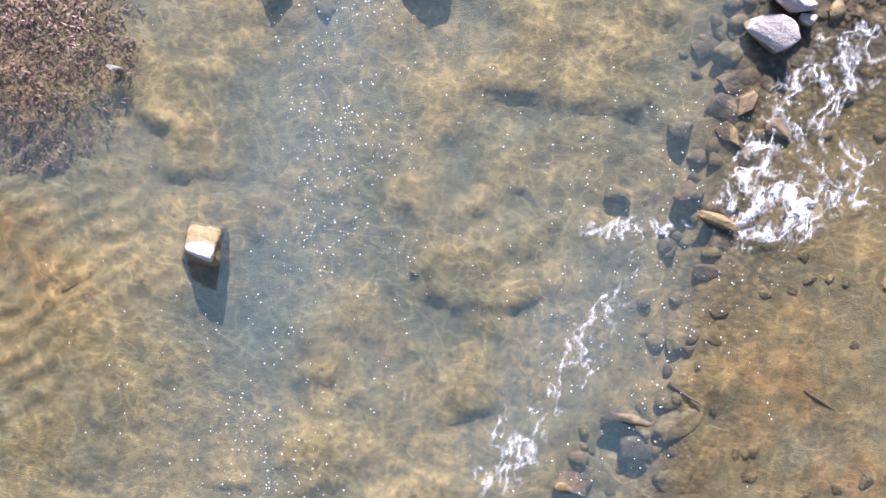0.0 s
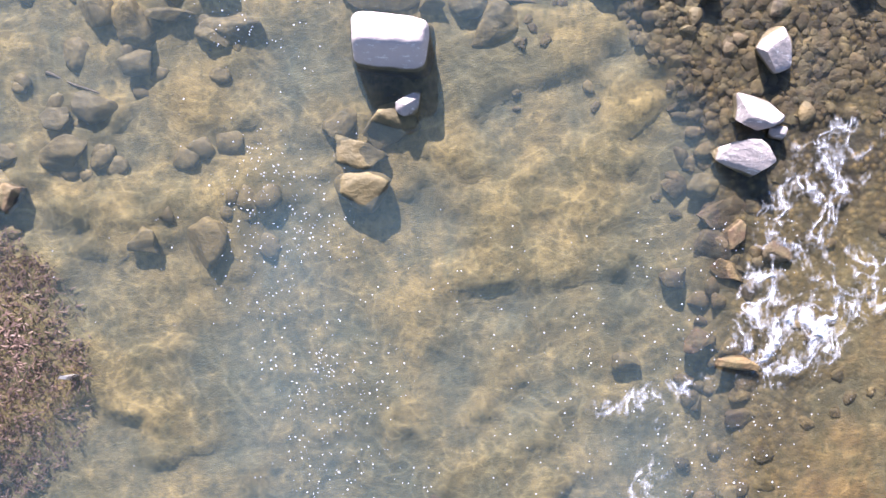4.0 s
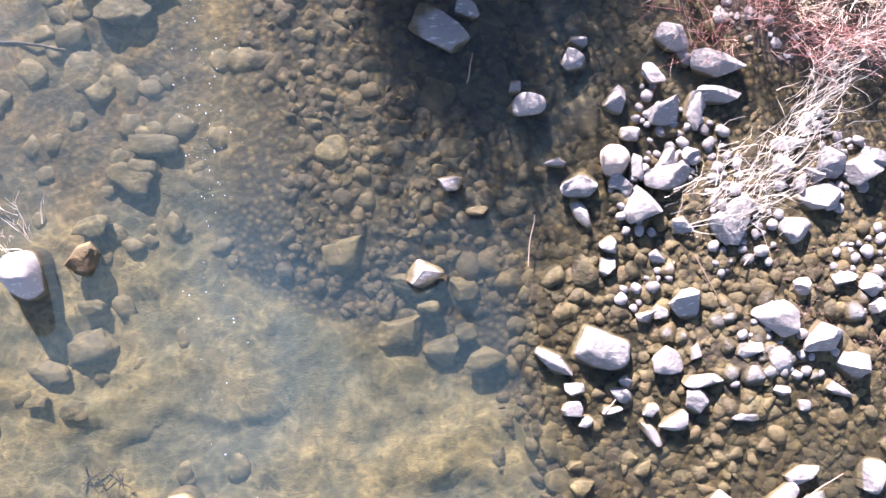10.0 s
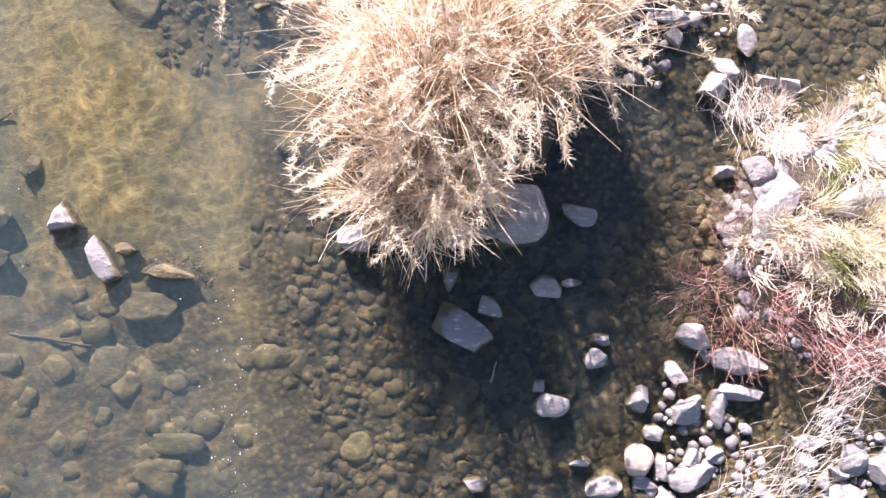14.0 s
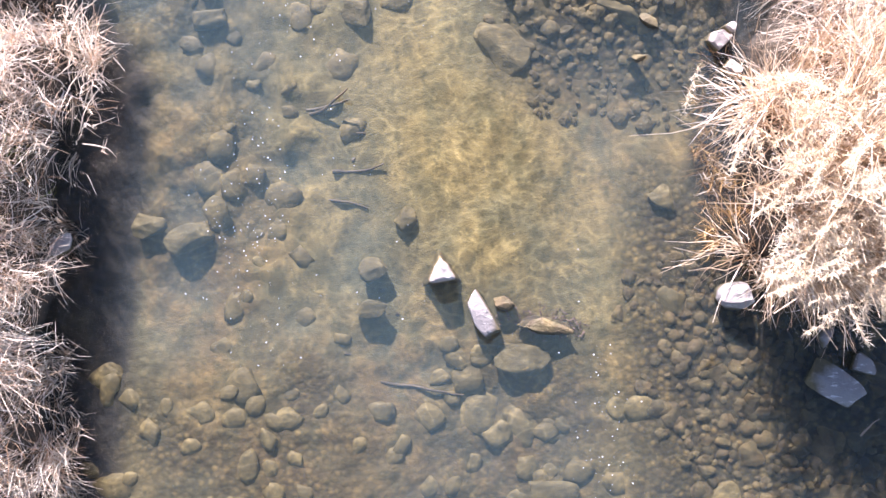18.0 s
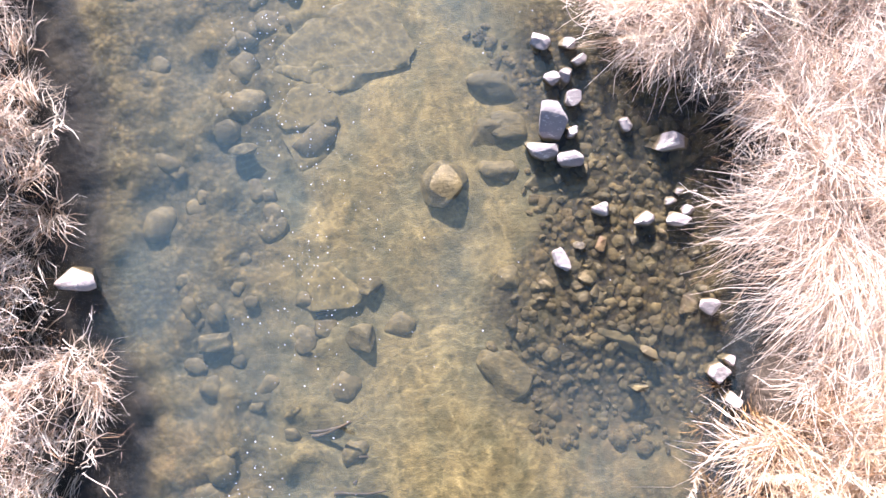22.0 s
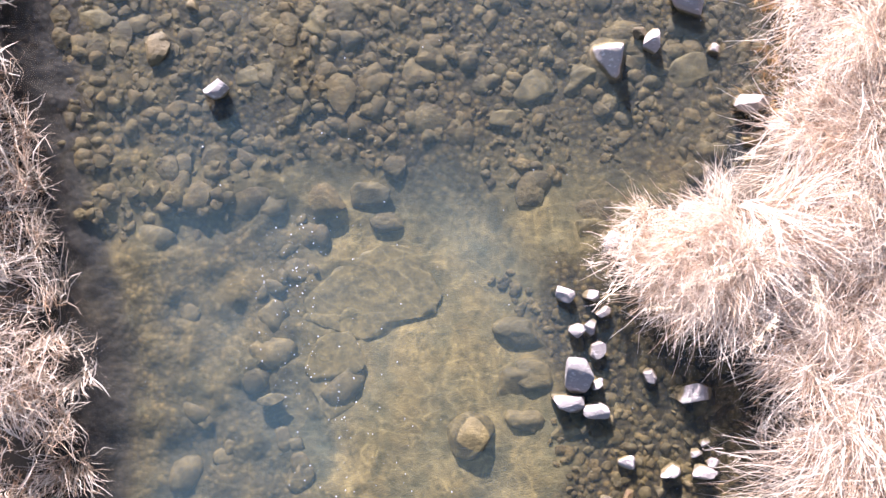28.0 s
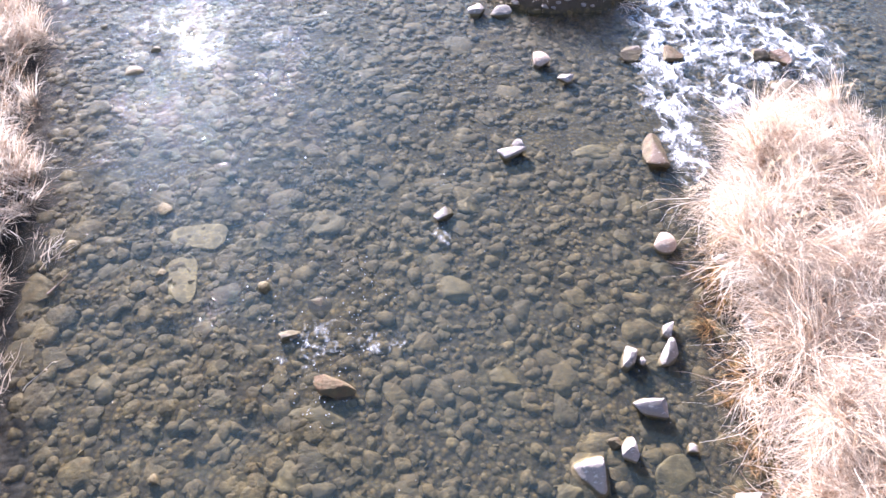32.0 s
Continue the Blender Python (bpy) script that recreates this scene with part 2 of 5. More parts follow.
    lumps = math_node(n, l, 'MULTIPLY', math_node(n, l, 'SUBTRACT', 0.6, cells.outputs["Distance"]), math_node(n, l, 'MULTIPLY', gravel.outputs["Fac"], 1.6))
    bumped(n, l, bsdf, math_node(n, l, 'ADD', math_node(n, l, 'ADD', fine, mid), lumps), 0.6, 0.02)
    return m


def water_material():
    """Clear, slightly silty water: mostly see-through, its tint painted with a caustic light net, a thin bluish veil of
    silt, and a rippled mirror on top.
    """
    m, n, l, bsdf = nodes_of("river_water")
    n.remove(bsdf)
    out = n["Material Output"]
    geo = n.new("ShaderNodeNewGeometry")
    warp = n.new("ShaderNodeTexNoise")
    warp.inputs["Scale"].default_value, warp.inputs["Detail"].default_value = 2.2, 0.0
    l.new(geo.outputs["Position"], warp.inputs["Vector"])
    add = n.new("ShaderNodeMixRGB")
    add.blend_type, add.inputs[0].default_value = 'ADD', 0.3
    l.new(geo.outputs["Position"], add.inputs[1])
    l.new(warp.outputs["Color"], add.inputs[2])
    squeeze = n.new("ShaderNodeMapping")
    squeeze.inputs["Rotation"].default_value, squeeze.inputs["Scale"].default_value = (0, 0, radians(20)), (1.0, 1.5, 1.0)
    l.new(add.outputs[0], squeeze.inputs["Vector"])
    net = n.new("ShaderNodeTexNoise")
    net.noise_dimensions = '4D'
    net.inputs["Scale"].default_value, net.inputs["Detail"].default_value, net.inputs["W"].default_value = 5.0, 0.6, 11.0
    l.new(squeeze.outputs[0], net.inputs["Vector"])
    # caustic light lines, painted as lighter streaks in the water's tint
    caustic_web = ramp(n, l, net.outputs["Fac"], (0.42, (0, 0, 0)), (0.485, (0.8, 0.8, 0.8)), (0.5, (1, 1, 1)), (0.515, (0.8, 0.8, 0.8)), (0.58, (0, 0, 0)))
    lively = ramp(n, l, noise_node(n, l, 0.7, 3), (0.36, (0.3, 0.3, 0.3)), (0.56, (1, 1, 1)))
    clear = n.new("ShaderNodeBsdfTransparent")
    l.new(mixed(n, l, lively, (0.80, 0.80, 0.775), mixed(n, l, caustic_web, (0.69, 0.695, 0.68), (1.0, 1.0, 0.95))), clear.inputs["Color"])
    silt_haze = n.new("ShaderNodeBsdfDiffuse")
    silt_haze.inputs["Color"].default_value = (0.075, 0.155, 0.205, 1)
    spread = n.new("ShaderNodeBsdfTranslucent")
    spread.inputs["Color"].default_value = (0.8, 0.86, 0.86, 1)
    soft_water = n.new("ShaderNodeMixShader")
    soft_water.inputs[0].default_value = 0.09
    l.new(clear.outputs[0], soft_water.inputs[1])
    l.new(spread.outputs[0], soft_water.inputs[2])
    body = n.new("ShaderNodeMixShader")
    veil = noise_node(n, l, 0.6, 4, 0.6, None, 7.0)
    deep = n.new("ShaderNodeAttribute")
    deep.attribute_name = "depth"
    thick = math_node(n, l, 'MULTIPLY', deep.outputs["Fac"], ramp(n, l, veil, (0.3, (0.75, 0.75, 0.75)), (0.7, (1.0, 1.0, 1.0))))
    l.new(thick, body.inputs[0])
    l.new(soft_water.outputs[0], body.inputs[1])
    l.new(silt_haze.outputs[0], body.inputs[2])
    waves = math_node(n, l, 'ADD', noise_node(n, l, 7, 3, 0.5, (1.0, 1.6, 1.0), 1.0), math_node(n, l, 'MULTIPLY', noise_node(n, l, 28, 2, 0.5, None, 2.0), 0.3))
    waves = math_node(n, l, 'ADD', waves, math_node(n, l, 'MULTIPLY', noise_node(n, l, 2.1, 2, 0.5, None, 6.0), 2.6))
    bump = n.new("ShaderNodeBump")
    bump.inputs["Strength"].default_value, bump.inputs["Distance"].default_value = 0.85, 0.029
    l.new(waves, bump.inputs["Height"])
    gloss = n.new("ShaderNodeBsdfGlossy")
    gloss.inputs["Roughness"].default_value = 0.017
    l.new(bump.outputs[0], gloss.inputs["Normal"])
    face = n.new("ShaderNodeLayerWeight")
    face.inputs["Blend"].default_value = 0.5
    l.new(bump.outputs[0], face.inputs["Normal"])
    mirror = math_node(n, l, 'ADD', math_node(n, l, 'MULTIPLY', math_node(n, l, 'POWER', face.outputs["Facing"], 4.2), 0.98), 0.022)
    top = n.new("ShaderNodeMixShader")
    l.new(mirror, top.inputs[0])
    l.new(body.outputs[0], top.inputs[1])
    l.new(gloss.outputs[0], top.inputs[2])
    l.new(top.outputs[0], out.inputs["Surface"])
    return m


def plant_material(name, a, b, c, see_through=0.55, rough=0.6):
    """Stalks and blades, a little different from one to the next."""
    m, n, l, bsdf = nodes_of(name)
    col = ramp(n, l, random_of(n, True), (0.0, a), (0.55, b), (1.0, c))
    col = mixed(n, l, ramp(n, l, n.new("ShaderNodeObjectInfo").outputs["Random"], (0.0, (0, 0, 0)), (1.0, (0.4, 0.4, 0.4))), col, mixed(n, l, 1.0, col, (0.86, 0.72, 0.58), 'MULTIPLY'))
    streak = noise_node(n, l, 45, 3)
    col = mixed(n, l, math_node(n, l, 'MULTIPLY', streak, 0.25), col, tuple(v * 0.55 for v in a))
    l.new(col, bsdf.inputs["Base Color"])
    bsdf.inputs["Roughness"].default_value = rough
    thin = n.new("ShaderNodeBsdfTranslucent")
    l.new(col, thin.inputs["Color"])
    mix = n.new("ShaderNodeMixShader")
    mix.inputs[0].default_value = see_through
    l.new(bsdf.outputs[0], mix.inputs[1])
    l.new(thin.outputs[0], mix.inputs[2])
    l.new(mix.outputs[0], n["Material Output"].inputs["Surface"])
    return m


BED, WATER = ground_material(), water_material()
STRAW = plant_material("dry_straw", (0.4, 0.25, 0.15), (0.92, 0.83, 0.72), (0.97, 0.94, 0.89), 0.5)
REED = plant_material("dry_reed", (0.3, 0.19, 0.11), (0.68, 0.53, 0.37), (0.93, 0.83, 0.69), 0.45)
PLUME = plant_material("seed_plume", (0.68, 0.55, 0.38), (0.82, 0.71, 0.54), (0.92, 0.85, 0.72), 0.3)
WOOD_AND_CREVICE = plant_material("waterlogged_wood_and_crevice", (0.04, 0.03, 0.02), (0.07, 0.05, 0.03), (0.1, 0.075, 0.045), 0.0)
BLEACHED = plant_material("bleached_stalk", (0.62, 0.51, 0.41), (0.8, 0.7, 0.6), (0.88, 0.82, 0.74), 0.15)
CREAM = plant_material("cream_grass", (0.6, 0.5, 0.3), (0.9, 0.84, 0.64), (0.97, 0.94, 0.84), 0.5)
GREEN = plant_material("green_grass", (0.1, 0.15, 0.02), (0.2, 0.26, 0.04), (0.36, 0.36, 0.09), 0.35)
RED = plant_material("red_twig", (0.2, 0.07, 0.065), (0.34, 0.15, 0.13), (0.58, 0.42, 0.36), 0.05)
BARK = plant_material("grey_driftwood", (0.16, 0.11, 0.08), (0.3, 0.22, 0.17), (0.42, 0.34, 0.27), 0.0, 0.8)
WET_GRASS = plant_material("wet_brown_grass", (0.2, 0.1, 0.03), (0.34, 0.2, 0.07), (0.5, 0.34, 0.15), 0.2)
LITTER = plant_material("sunken_leaf", (0.1, 0.062, 0.052), (0.15, 0.095, 0.075), (0.22, 0.145, 0.105), 0.1)


def foam_material(name, even):
    """Bubbly white water, thin and torn where there is little of it."""
    m, n, l, bsdf = nodes_of(name)
    l.new(mixed(n, l, noise_node(n, l, 40, 4), (0.45, 0.5, 0.58), (0.8, 0.82, 0.85)), bsdf.inputs["Base Color"])
    bsdf.inputs["Roughness"].default_value = 0.55
    bumped(n, l, bsdf, noise_node(n, l, 90, 3), 0.7, 0.015)
    gap = n.new("ShaderNodeBsdfTransparent")
    mix = n.new("ShaderNodeMixShader")
    torn = noise_node(n, l, 30, 6, 0.75, (1.0, 0.45, 1.0), 5.0)
    if not even:
        froth = n.new("ShaderNodeAttribute")
        froth.attribute_name = "froth"
        torn = math_node(n, l, 'ADD', math_node(n, l, 'MULTIPLY', torn, 0.75), math_node(n, l, 'MULTIPLY', froth.outputs["Fac"], 0.45))
        cover = ramp(n, l, torn, (0.52, (0, 0, 0)), (0.66, (0.25, 0.25, 0.25)), (0.82, (0.9, 0.9, 0.9)))
    else:
        cover = ramp(n, l, torn, (0.3, (0.1, 0.1, 0.1)), (0.6, (0.9, 0.9, 0.9)))
    l.new(cover, mix.inputs[0])
    l.new(gap.outputs[0], mix.inputs[1])
    l.new(bsdf.outputs[0], mix.inputs[2])
    l.new(mix.outputs[0], n["Material Output"].inputs["Surface"])
    return m


FOAM, BUBBLE = foam_material("foam", False), foam_material("foam_bubbles", True)

# ---- the lie of the land ----
def west_edge(y):
    return np.interp(y, [-10, 9, 10.8, 12, 13.4, 14.5, 15.2, 17.6, 19.2, 21.3, 23.3, 25.3, 29.2, 40], [-8.0, -7.9, -7.75, -7.65, -7.55, -7.4, -7.95, -8.0, -8.55, -8.8, -9.2, -9.25, -10.1, -11])


def island_west(y):
    return np.interp(y, [11.9, 12.2, 12.8, 13.7, 14.4, 15.5, 16.4, 17.2, 17.9, 18.5, 19.0, 19.6, 20.6, 21.8, 23.0, 24.0, 25.2, 26.3, 27.2], [0.1, -0.9, -1.15, -1.3, -1.15, -0.85, -0.9, -1.05, -1.75, -2.35, -2.05, -1.25, -0.75, -0.6, -0.35, -0.1, 0.65, 1.7, 2.6])


def island_east(y):
    return np.interp(y, [11.9, 12.4, 13.2, 14.6, 16, 18, 23, 25.5, 27.2], [0.1, 0.55, 1.05, 1.6, 2.3, 2.8, 3.2, 3.3, 2.6])


def bed(x, y):
    """Height of the ground; the water's surface lies at 0."""
    h = -0.40 + 0.10 * fbm(x * 0.55, y * 0.55, 11) + 0.11 * fbm(x * 2.0, y * 2.0, 21) + 0.02 * fbm(x * 7, y * 7, 31)
    uneven = 0.05 * fbm(x * 2.5, y * 2.5, 41)
    lift = lambda z, w: h + (z + uneven - h) * w
    # gravel bar, pebble bank, cobbled shallows, sand banks
    edge = np.interp(y, [-2, 1.5, 4.4, 5.4, 6.3, 7.5, 9, 10.5, 12, 14], [3.4, 2.9, 2.55, 1.9, 1.2, 0.9, 0.6, 1.2, 1.6, 2.2]) + 0.25 * fbm(y * 1.3, x * 0.3, 51)
    h = lift(-0.12, smooth(-0.25, 0.25, x - edge) * (1 - smooth(14.5, 16, y)))
    h = lift(0.0, spot(x, y, 3.4, 9.3, 3.0, 2.3, 20))
    h = lift(-0.17, smooth(-3.4, -1.6, x) * smooth(8.6, 9.8, y) * (1 - smooth(12.6, 14.2, y)) * (1 - smooth(0.9, 1.5, x)))
    h = lift(-0.11, smooth(-4.2, -2.6, x + 0.8 * fbm(y * 0.9, x * 0.9, 43)) * smooth(14.4, 15.5, y) * (1 - smooth(-1.2, -0.7, x)))
    h = lift(-0.20, smooth(18.2, 20.5, y))
    h = lift(-0.42, spot(x, y, -5.0, 18.3, 1.9, 1.5, 0))
    h = lift(-0.10, spot(x, y, -3.7, 13.5, 1.35, 2.2, 15))
    h = lift(-0.22, spot(x, y, -4.5, 16.6, 1.0, 2.0, -20))
    h = lift(-0.2, spot(x, y, -6.3, 10.6, 2.4, 1.5, 0))
    h = lift(-0.12, spot(x, y, -4.2, -1.2, 2.4, 2.6, 20))
    h = lift(-0.10, spot(x, y, -4.6, 2.0, 1.4, 1.6, 0))
    h = lift(-0.12, spot(x, y, 4.6, 0.6, 2.0, 2.4, 0))
    h = lift(-0.55, 0.45 * spot(x, y, -3.9, 18.7, 0.5, 1.2, 35))
    h = lift(-0.55, 0.6 * spot(x, y, -1.5, 1.0, 1.2, 4.0, 0) + 0.5 * spot(x, y, -2.4, 8.2, 0.9, 2.2, 0))
    # rippled sand
    sand = np.maximum(spot(x, y, -4.4, -0.4, 2.2, 2.6, 15), 0.45 * spot(x, y, -3.4, 13.0, 1.0, 1.4, 15))
    h = h + (0.042 + 0.02 * fbm(x * 1.3, y * 1.3, 63)) * sand * np.sin((x * 0.8 - y * 0.6) * 26 + 7 * fbm(x * 1.6, y * 1.6, 61))
    h = h + 0.09 * np.clip(fbm(x * 3.2, y * 3.2, 25) * 1.6, -0.3, 1) * (1 - smooth(-6.2, -5.0, x)) * smooth(11.5, 13, y)
    h = h + 0.05 * (1 - 2 * np.abs(fbm(x * 1.1 + 0.4 * y, y * 1.6, 27))) * (1 - smooth(8, 9.5, y))
    lumpy = np.clip(1 - 2.2 * np.abs(fbm(x * 1.7, y * 1.7, 33)), 0, 1) ** 2 + 0.6 * np.clip(fbm(x * 4.5, y * 4.5, 35), -0.3, 1)
    h = h + lumpy * (0.13 * (1 - smooth(-5.6, -4.4, x)) * smooth(11.5, 13, y) + 0.09 * (1 - smooth(-2.6, -1.4, x)) * smooth(2.0, 3.5, y) * (1 - smooth(11.5, 12.5, y)) + 0.035 * smooth(18.5, 20, y)) * smooth(0.1, 0.25, -h)
    ledge = fbm(x * 1.2 + 0.3 * y, y * 1.4 - 0.4 * x, 29)
    h = h + (0.08 * smooth(0.02, 0.1, ledge) + 0.07 * smooth(0.2, 0.27, ledge)) * (1 - smooth(8, 9.5, y)) * (1 - sand) * (1 - smooth(2.0, 3.0, x)) * smooth(0.12, 0.25, -h)
    h = np.where(h < 0, h * 0.45, h)
    # banks
    rough = 0.18 * fbm(y * 1.7, x * 0.5, 71)
    h = h + (0.42 - h) * smooth(-0.1, 0.35, west_edge(y) - 0.25 - x + rough)
    isle = smooth(-0.05, 0.4, x - island_west(y) - 0.15 + rough) * smooth(-0.05, 0.4, island_east(y) - x) * smooth(12.0, 12.5, y) * (1 - smooth(26.8, 27.2, y))
    h = h + (0.34 - h) * isle
    h = h + (0.30 - h) * spot(x, y, 4.2, 12.2, 2.1, 1.7, 10)
    h = h + (0.30 - h) * spot(x, y, -0.5, 30.3, 1.9, 1.2, -8)
    h = h + (0.5 - h) * smooth(8.0, 9.0, x)
    return h + smooth(20, 120, np.abs(x)) * (2.0 + 1.5 * fbm(x * 0.02, y * 0.02, 81))


def sheet(name, xs, ys, height, material):
    X, Y = np.meshgrid(xs, ys)
    V = np.stack([X, Y, height(X, Y)], -1).reshape(-1, 3)
    nx, ny = len(xs), len(ys)
    i = (np.arange(ny - 1)[:, None] * nx + np.arange(nx - 1)).ravel()
    return new(name, mesh_of(name, V, np.stack([i, i + 1, i + nx + 1, i + nx], -1), material))


xs = np.r_[-900, -400, -180, -90, -50, -30, -20, -15, np.arange(-12, 8.6, 0.06), 10, 13, 20, 30, 50, 90, 180, 400, 900]
ys = np.r_[-900, -400, -180, -90, -50, -30, -18, -10, np.arange(-6, 34, 0.06), 37, 42, 50, 65, 100, 180, 400, 900]


def gravelly(x, y):
    """Where the bed is dark gravel instead of sand, darkened further for the shade between cobbles."""
    edge = np.interp(y, [-2, 1.5, 4.4, 5.4, 6.3, 7.5, 9], [3.0, 2.6, 2.5, 1.9, 1.2, 0.9, -2.2])
    g = smooth(-0.3, 0.4, x - edge) * (1 - smooth(13, 14, y) * (1 - smooth(1.2, 2.0, x))) * (1 - smooth(22, 25, y)) * (0.5 + 0.5 * smooth(2.0, 4.6, y)) * (1 - 0.6 * smooth(3.4, 4.2, x) * (1 - smooth(3.0, 4.6, y)))
    g = np.maximum(g, spot(x, y, -6.2, 10.4, 3.4, 2.2) * 0.6)
    g = np.maximum(g, spot(x, y, -3.3, 10.6, 2.8, 1.9) * 0.45)
    g = np.maximum(g, smooth(-3.6, -2.8, x + 0.9 * fbm(x * 1.1, y * 1.1, 103)) * smooth(13.8, 14.8, y) * (1 - smooth(18, 19.5, y)))
    g = np.maximum(g, (1 - smooth(-6.2, -5.2, x)) * smooth(11.5, 13, y) * 0.55)
    g = np.maximum(g, smooth(18.6, 20.2, y))
    return np.clip(g + 0.35 * fbm(x * 1.5, y * 1.5, 101), 0, 1) * np.minimum(1, g * 3)


ground = tagged(sheet("ground", xs, ys, bed, BED), "sandy silty river bed, dark soil on the banks, with deep-water haze and bank shade painted in", "ground", kind="structure")

gv = np.empty(len(ground.data.vertices) * 3, np.float32)
ground.data.vertices.foreach_get("co", gv)
gv = gv.reshape(-1, 3)[:, :2].astype(float)
ground.data.attributes.new("gravel", 'FLOAT', 'POINT').data.foreach_set("value", gravelly(gv[:, 0], gv[:, 1]).astype(np.float32))

ochre = np.maximum.reduce([spot(gv[:, 0], gv[:, 1], *row) for row in ((4.8, 0.2, 2.6, 3.4), (-6.6, 12.6, 1.3, 2.2), (-2.0, 15.6, 1.3, 3.2), (-1.6, 21.3, 1.5, 3.6), (-4.8, -0.8, 1.8, 2.0), (-4.3, 10.7, 3.6, 2.0))])
ground.data.attributes.new("ochre", 'FLOAT', 'POINT').data.foreach_set("value", np.clip(ochre * (0.8 + 0.5 * fbm(gv[:, 0] * 1.8, gv[:, 1] * 1.8, 121)), 0, 1).astype(np.float32))
# strip along the banks where mud and painted shade darken the bed
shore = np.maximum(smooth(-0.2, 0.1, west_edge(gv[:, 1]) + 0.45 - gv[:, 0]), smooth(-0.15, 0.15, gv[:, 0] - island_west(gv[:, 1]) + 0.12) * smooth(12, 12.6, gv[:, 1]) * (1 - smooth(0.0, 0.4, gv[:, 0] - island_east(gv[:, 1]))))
ground.data.attributes.new("mud_shade", 'FLOAT', 'POINT').data.foreach_set("value", np.clip(shore + 0.3 * fbm(gv[:, 0] * 3, gv[:, 1] * 3, 111) * (shore > 0.02), 0, 1).astype(np.float32))


def surface(x, y):
    rough = np.maximum(spot(x, y, 3.5, 2.6, 1.3, 2.4), spot(x, y, 2.6, 28.2, 3.4, 3.2)) * 0.05
    return 0.006 * fbm(x * 2.2, y * 1.4, 91) + rough * fbm(x * 4, y * 4, 95)


wx = np.r_[-14, np.arange(-12, 8.6, 0.13), 10]
wy = np.r_[-300, -60, -20, np.arange(-6, 34, 0.13), 60, 120, 300]
water = tagged(sheet("water", wx, wy, surface, WATER), "clear shallow river water with small ripples and a painted caustic light net", "water", kind="structure")
# how much silty water the eye looks through; bluish haze patches added by hand
wv = np.array([v.co[:2] for v in water.data.vertices])
depth = sum(np.clip(-bed(wv[:, 0] + dx, wv[:, 1] + dy), 0, 0.4) for dx, dy in ((-0.08, 0), (0.08, 0), (0, 0), (0, -0.08), (0, 0.08))) / 5
channel_haze = np.maximum.reduce([k * spot(wv[:, 0], wv[:, 1], *row) for k, row in ((0.09, (-1.45, 1.5, 0.8, 4.5, 5)), (0.12, (1.7, 0.0, 0.8, 2.6, -12)), (0.10, (-1.9, 8.0, 0.8, 3.5, 0)), (0.07, (-6.6, 17.0, 1.8, 5.5, 5)), (0.05, (-3.9, 18.9, 0.7, 2.0, 25)), (0.17, (-6.6, 27.5, 3.8, 5.5, 12)), (0.05, (-3.6, 23.5, 1.6, 4.5, 0)), (0.06, (-2.4, 10.4, 0.7, 1.6, 0)))])
depth = depth + channel_haze * smooth(0.4, 1.6, wv[:, 0] - west_edge(wv[:, 1])) * (0.75 + 0.5 * fbm(wv[:, 0], wv[:, 1], 131))
water.data.attributes.new("depth", 'FLOAT', 'POINT').data.foreach_set("value", np.clip((0.045 * smooth(0.01, 0.07, depth) + 0.75 * (depth - 0.065)) * smooth(0.15, 1.0, wv[:, 0] - west_edge(wv[:, 1])), 0.004, 0.24).astype(np.float32))

# ---- stones ----
def ico(sub):
    bm = bmesh.new()
    bmesh.ops.create_icosphere(bm, subdivisions=sub, radius=1)
    v, f = np.array([p.co[:] for p in bm.verts]), np.array([[p.index for p in q.verts] for q in bm.faces])
    bm.free()
    return v / np.linalg.norm(v, axis=1)[:, None], f


ICO = {s: ico(s) for s in (1, 2, 3, 4, 5)}


def rock(rng, sub=3, cuts=9, box=2.5, lump=0.05, deep=0.5):
    """A unit stone: a rounded box with flat broken faces and an uneven skin."""
    v, f = ICO[sub]
    v = v / (np.abs(v) ** box).sum(1)[:, None] ** (1 / box)
    for _ in range(cuts):
        d = rng.normal(size=3) * (1, 1, 0.75)
        d /= np.linalg.norm(d)
        v = v - np.maximum(v @ d - rng.uniform(deep, 0.87), 0)[:, None] * d * 0.95
    out = np.zeros(len(v))
    for k in range(7):
        w = rng.normal(size=3) * (1.6 + 1.3 * k)
        out += np.sin(v @ w + rng.uniform(0, 6.3)) / (1 + k)
    v = v * (1 + lump * out)[:, None]
    span = np.ptp(v[:, :2], axis=0) / 2
    v[:, 0] /= span[0]
    v[:, 1] /= span[1]
    return v, f


def hewn(rng, faces, lump=0.028, edge=8):
    """A unit stone bounded by flat faces (normal, distance) with worn edges between them."""
    v, f = ICO[5]
    total = 0
    for normal, distance in faces:
        d = np.array(normal) / np.linalg.norm(normal)
        total = total + (np.maximum(v @ d, 0) / distance) ** edge
    v = v / (total ** (1 / edge))[:, None]
    out = np.zeros(len(v))
    for k in range(9):
        w = rng.normal(size=3) * (1.5 + 1.6 * k)
        out += np.sin(v @ w + rng.uniform(0, 6.3)) / (1 + k)
    v = v * (1 + lump * out)[:, None]
    v[:, :2] -= (v[:, :2].max(0) + v[:, :2].min(0)) / 2
    v[:, :2] /= np.ptp(v[:, :2], axis=0) / 2
    return v, f


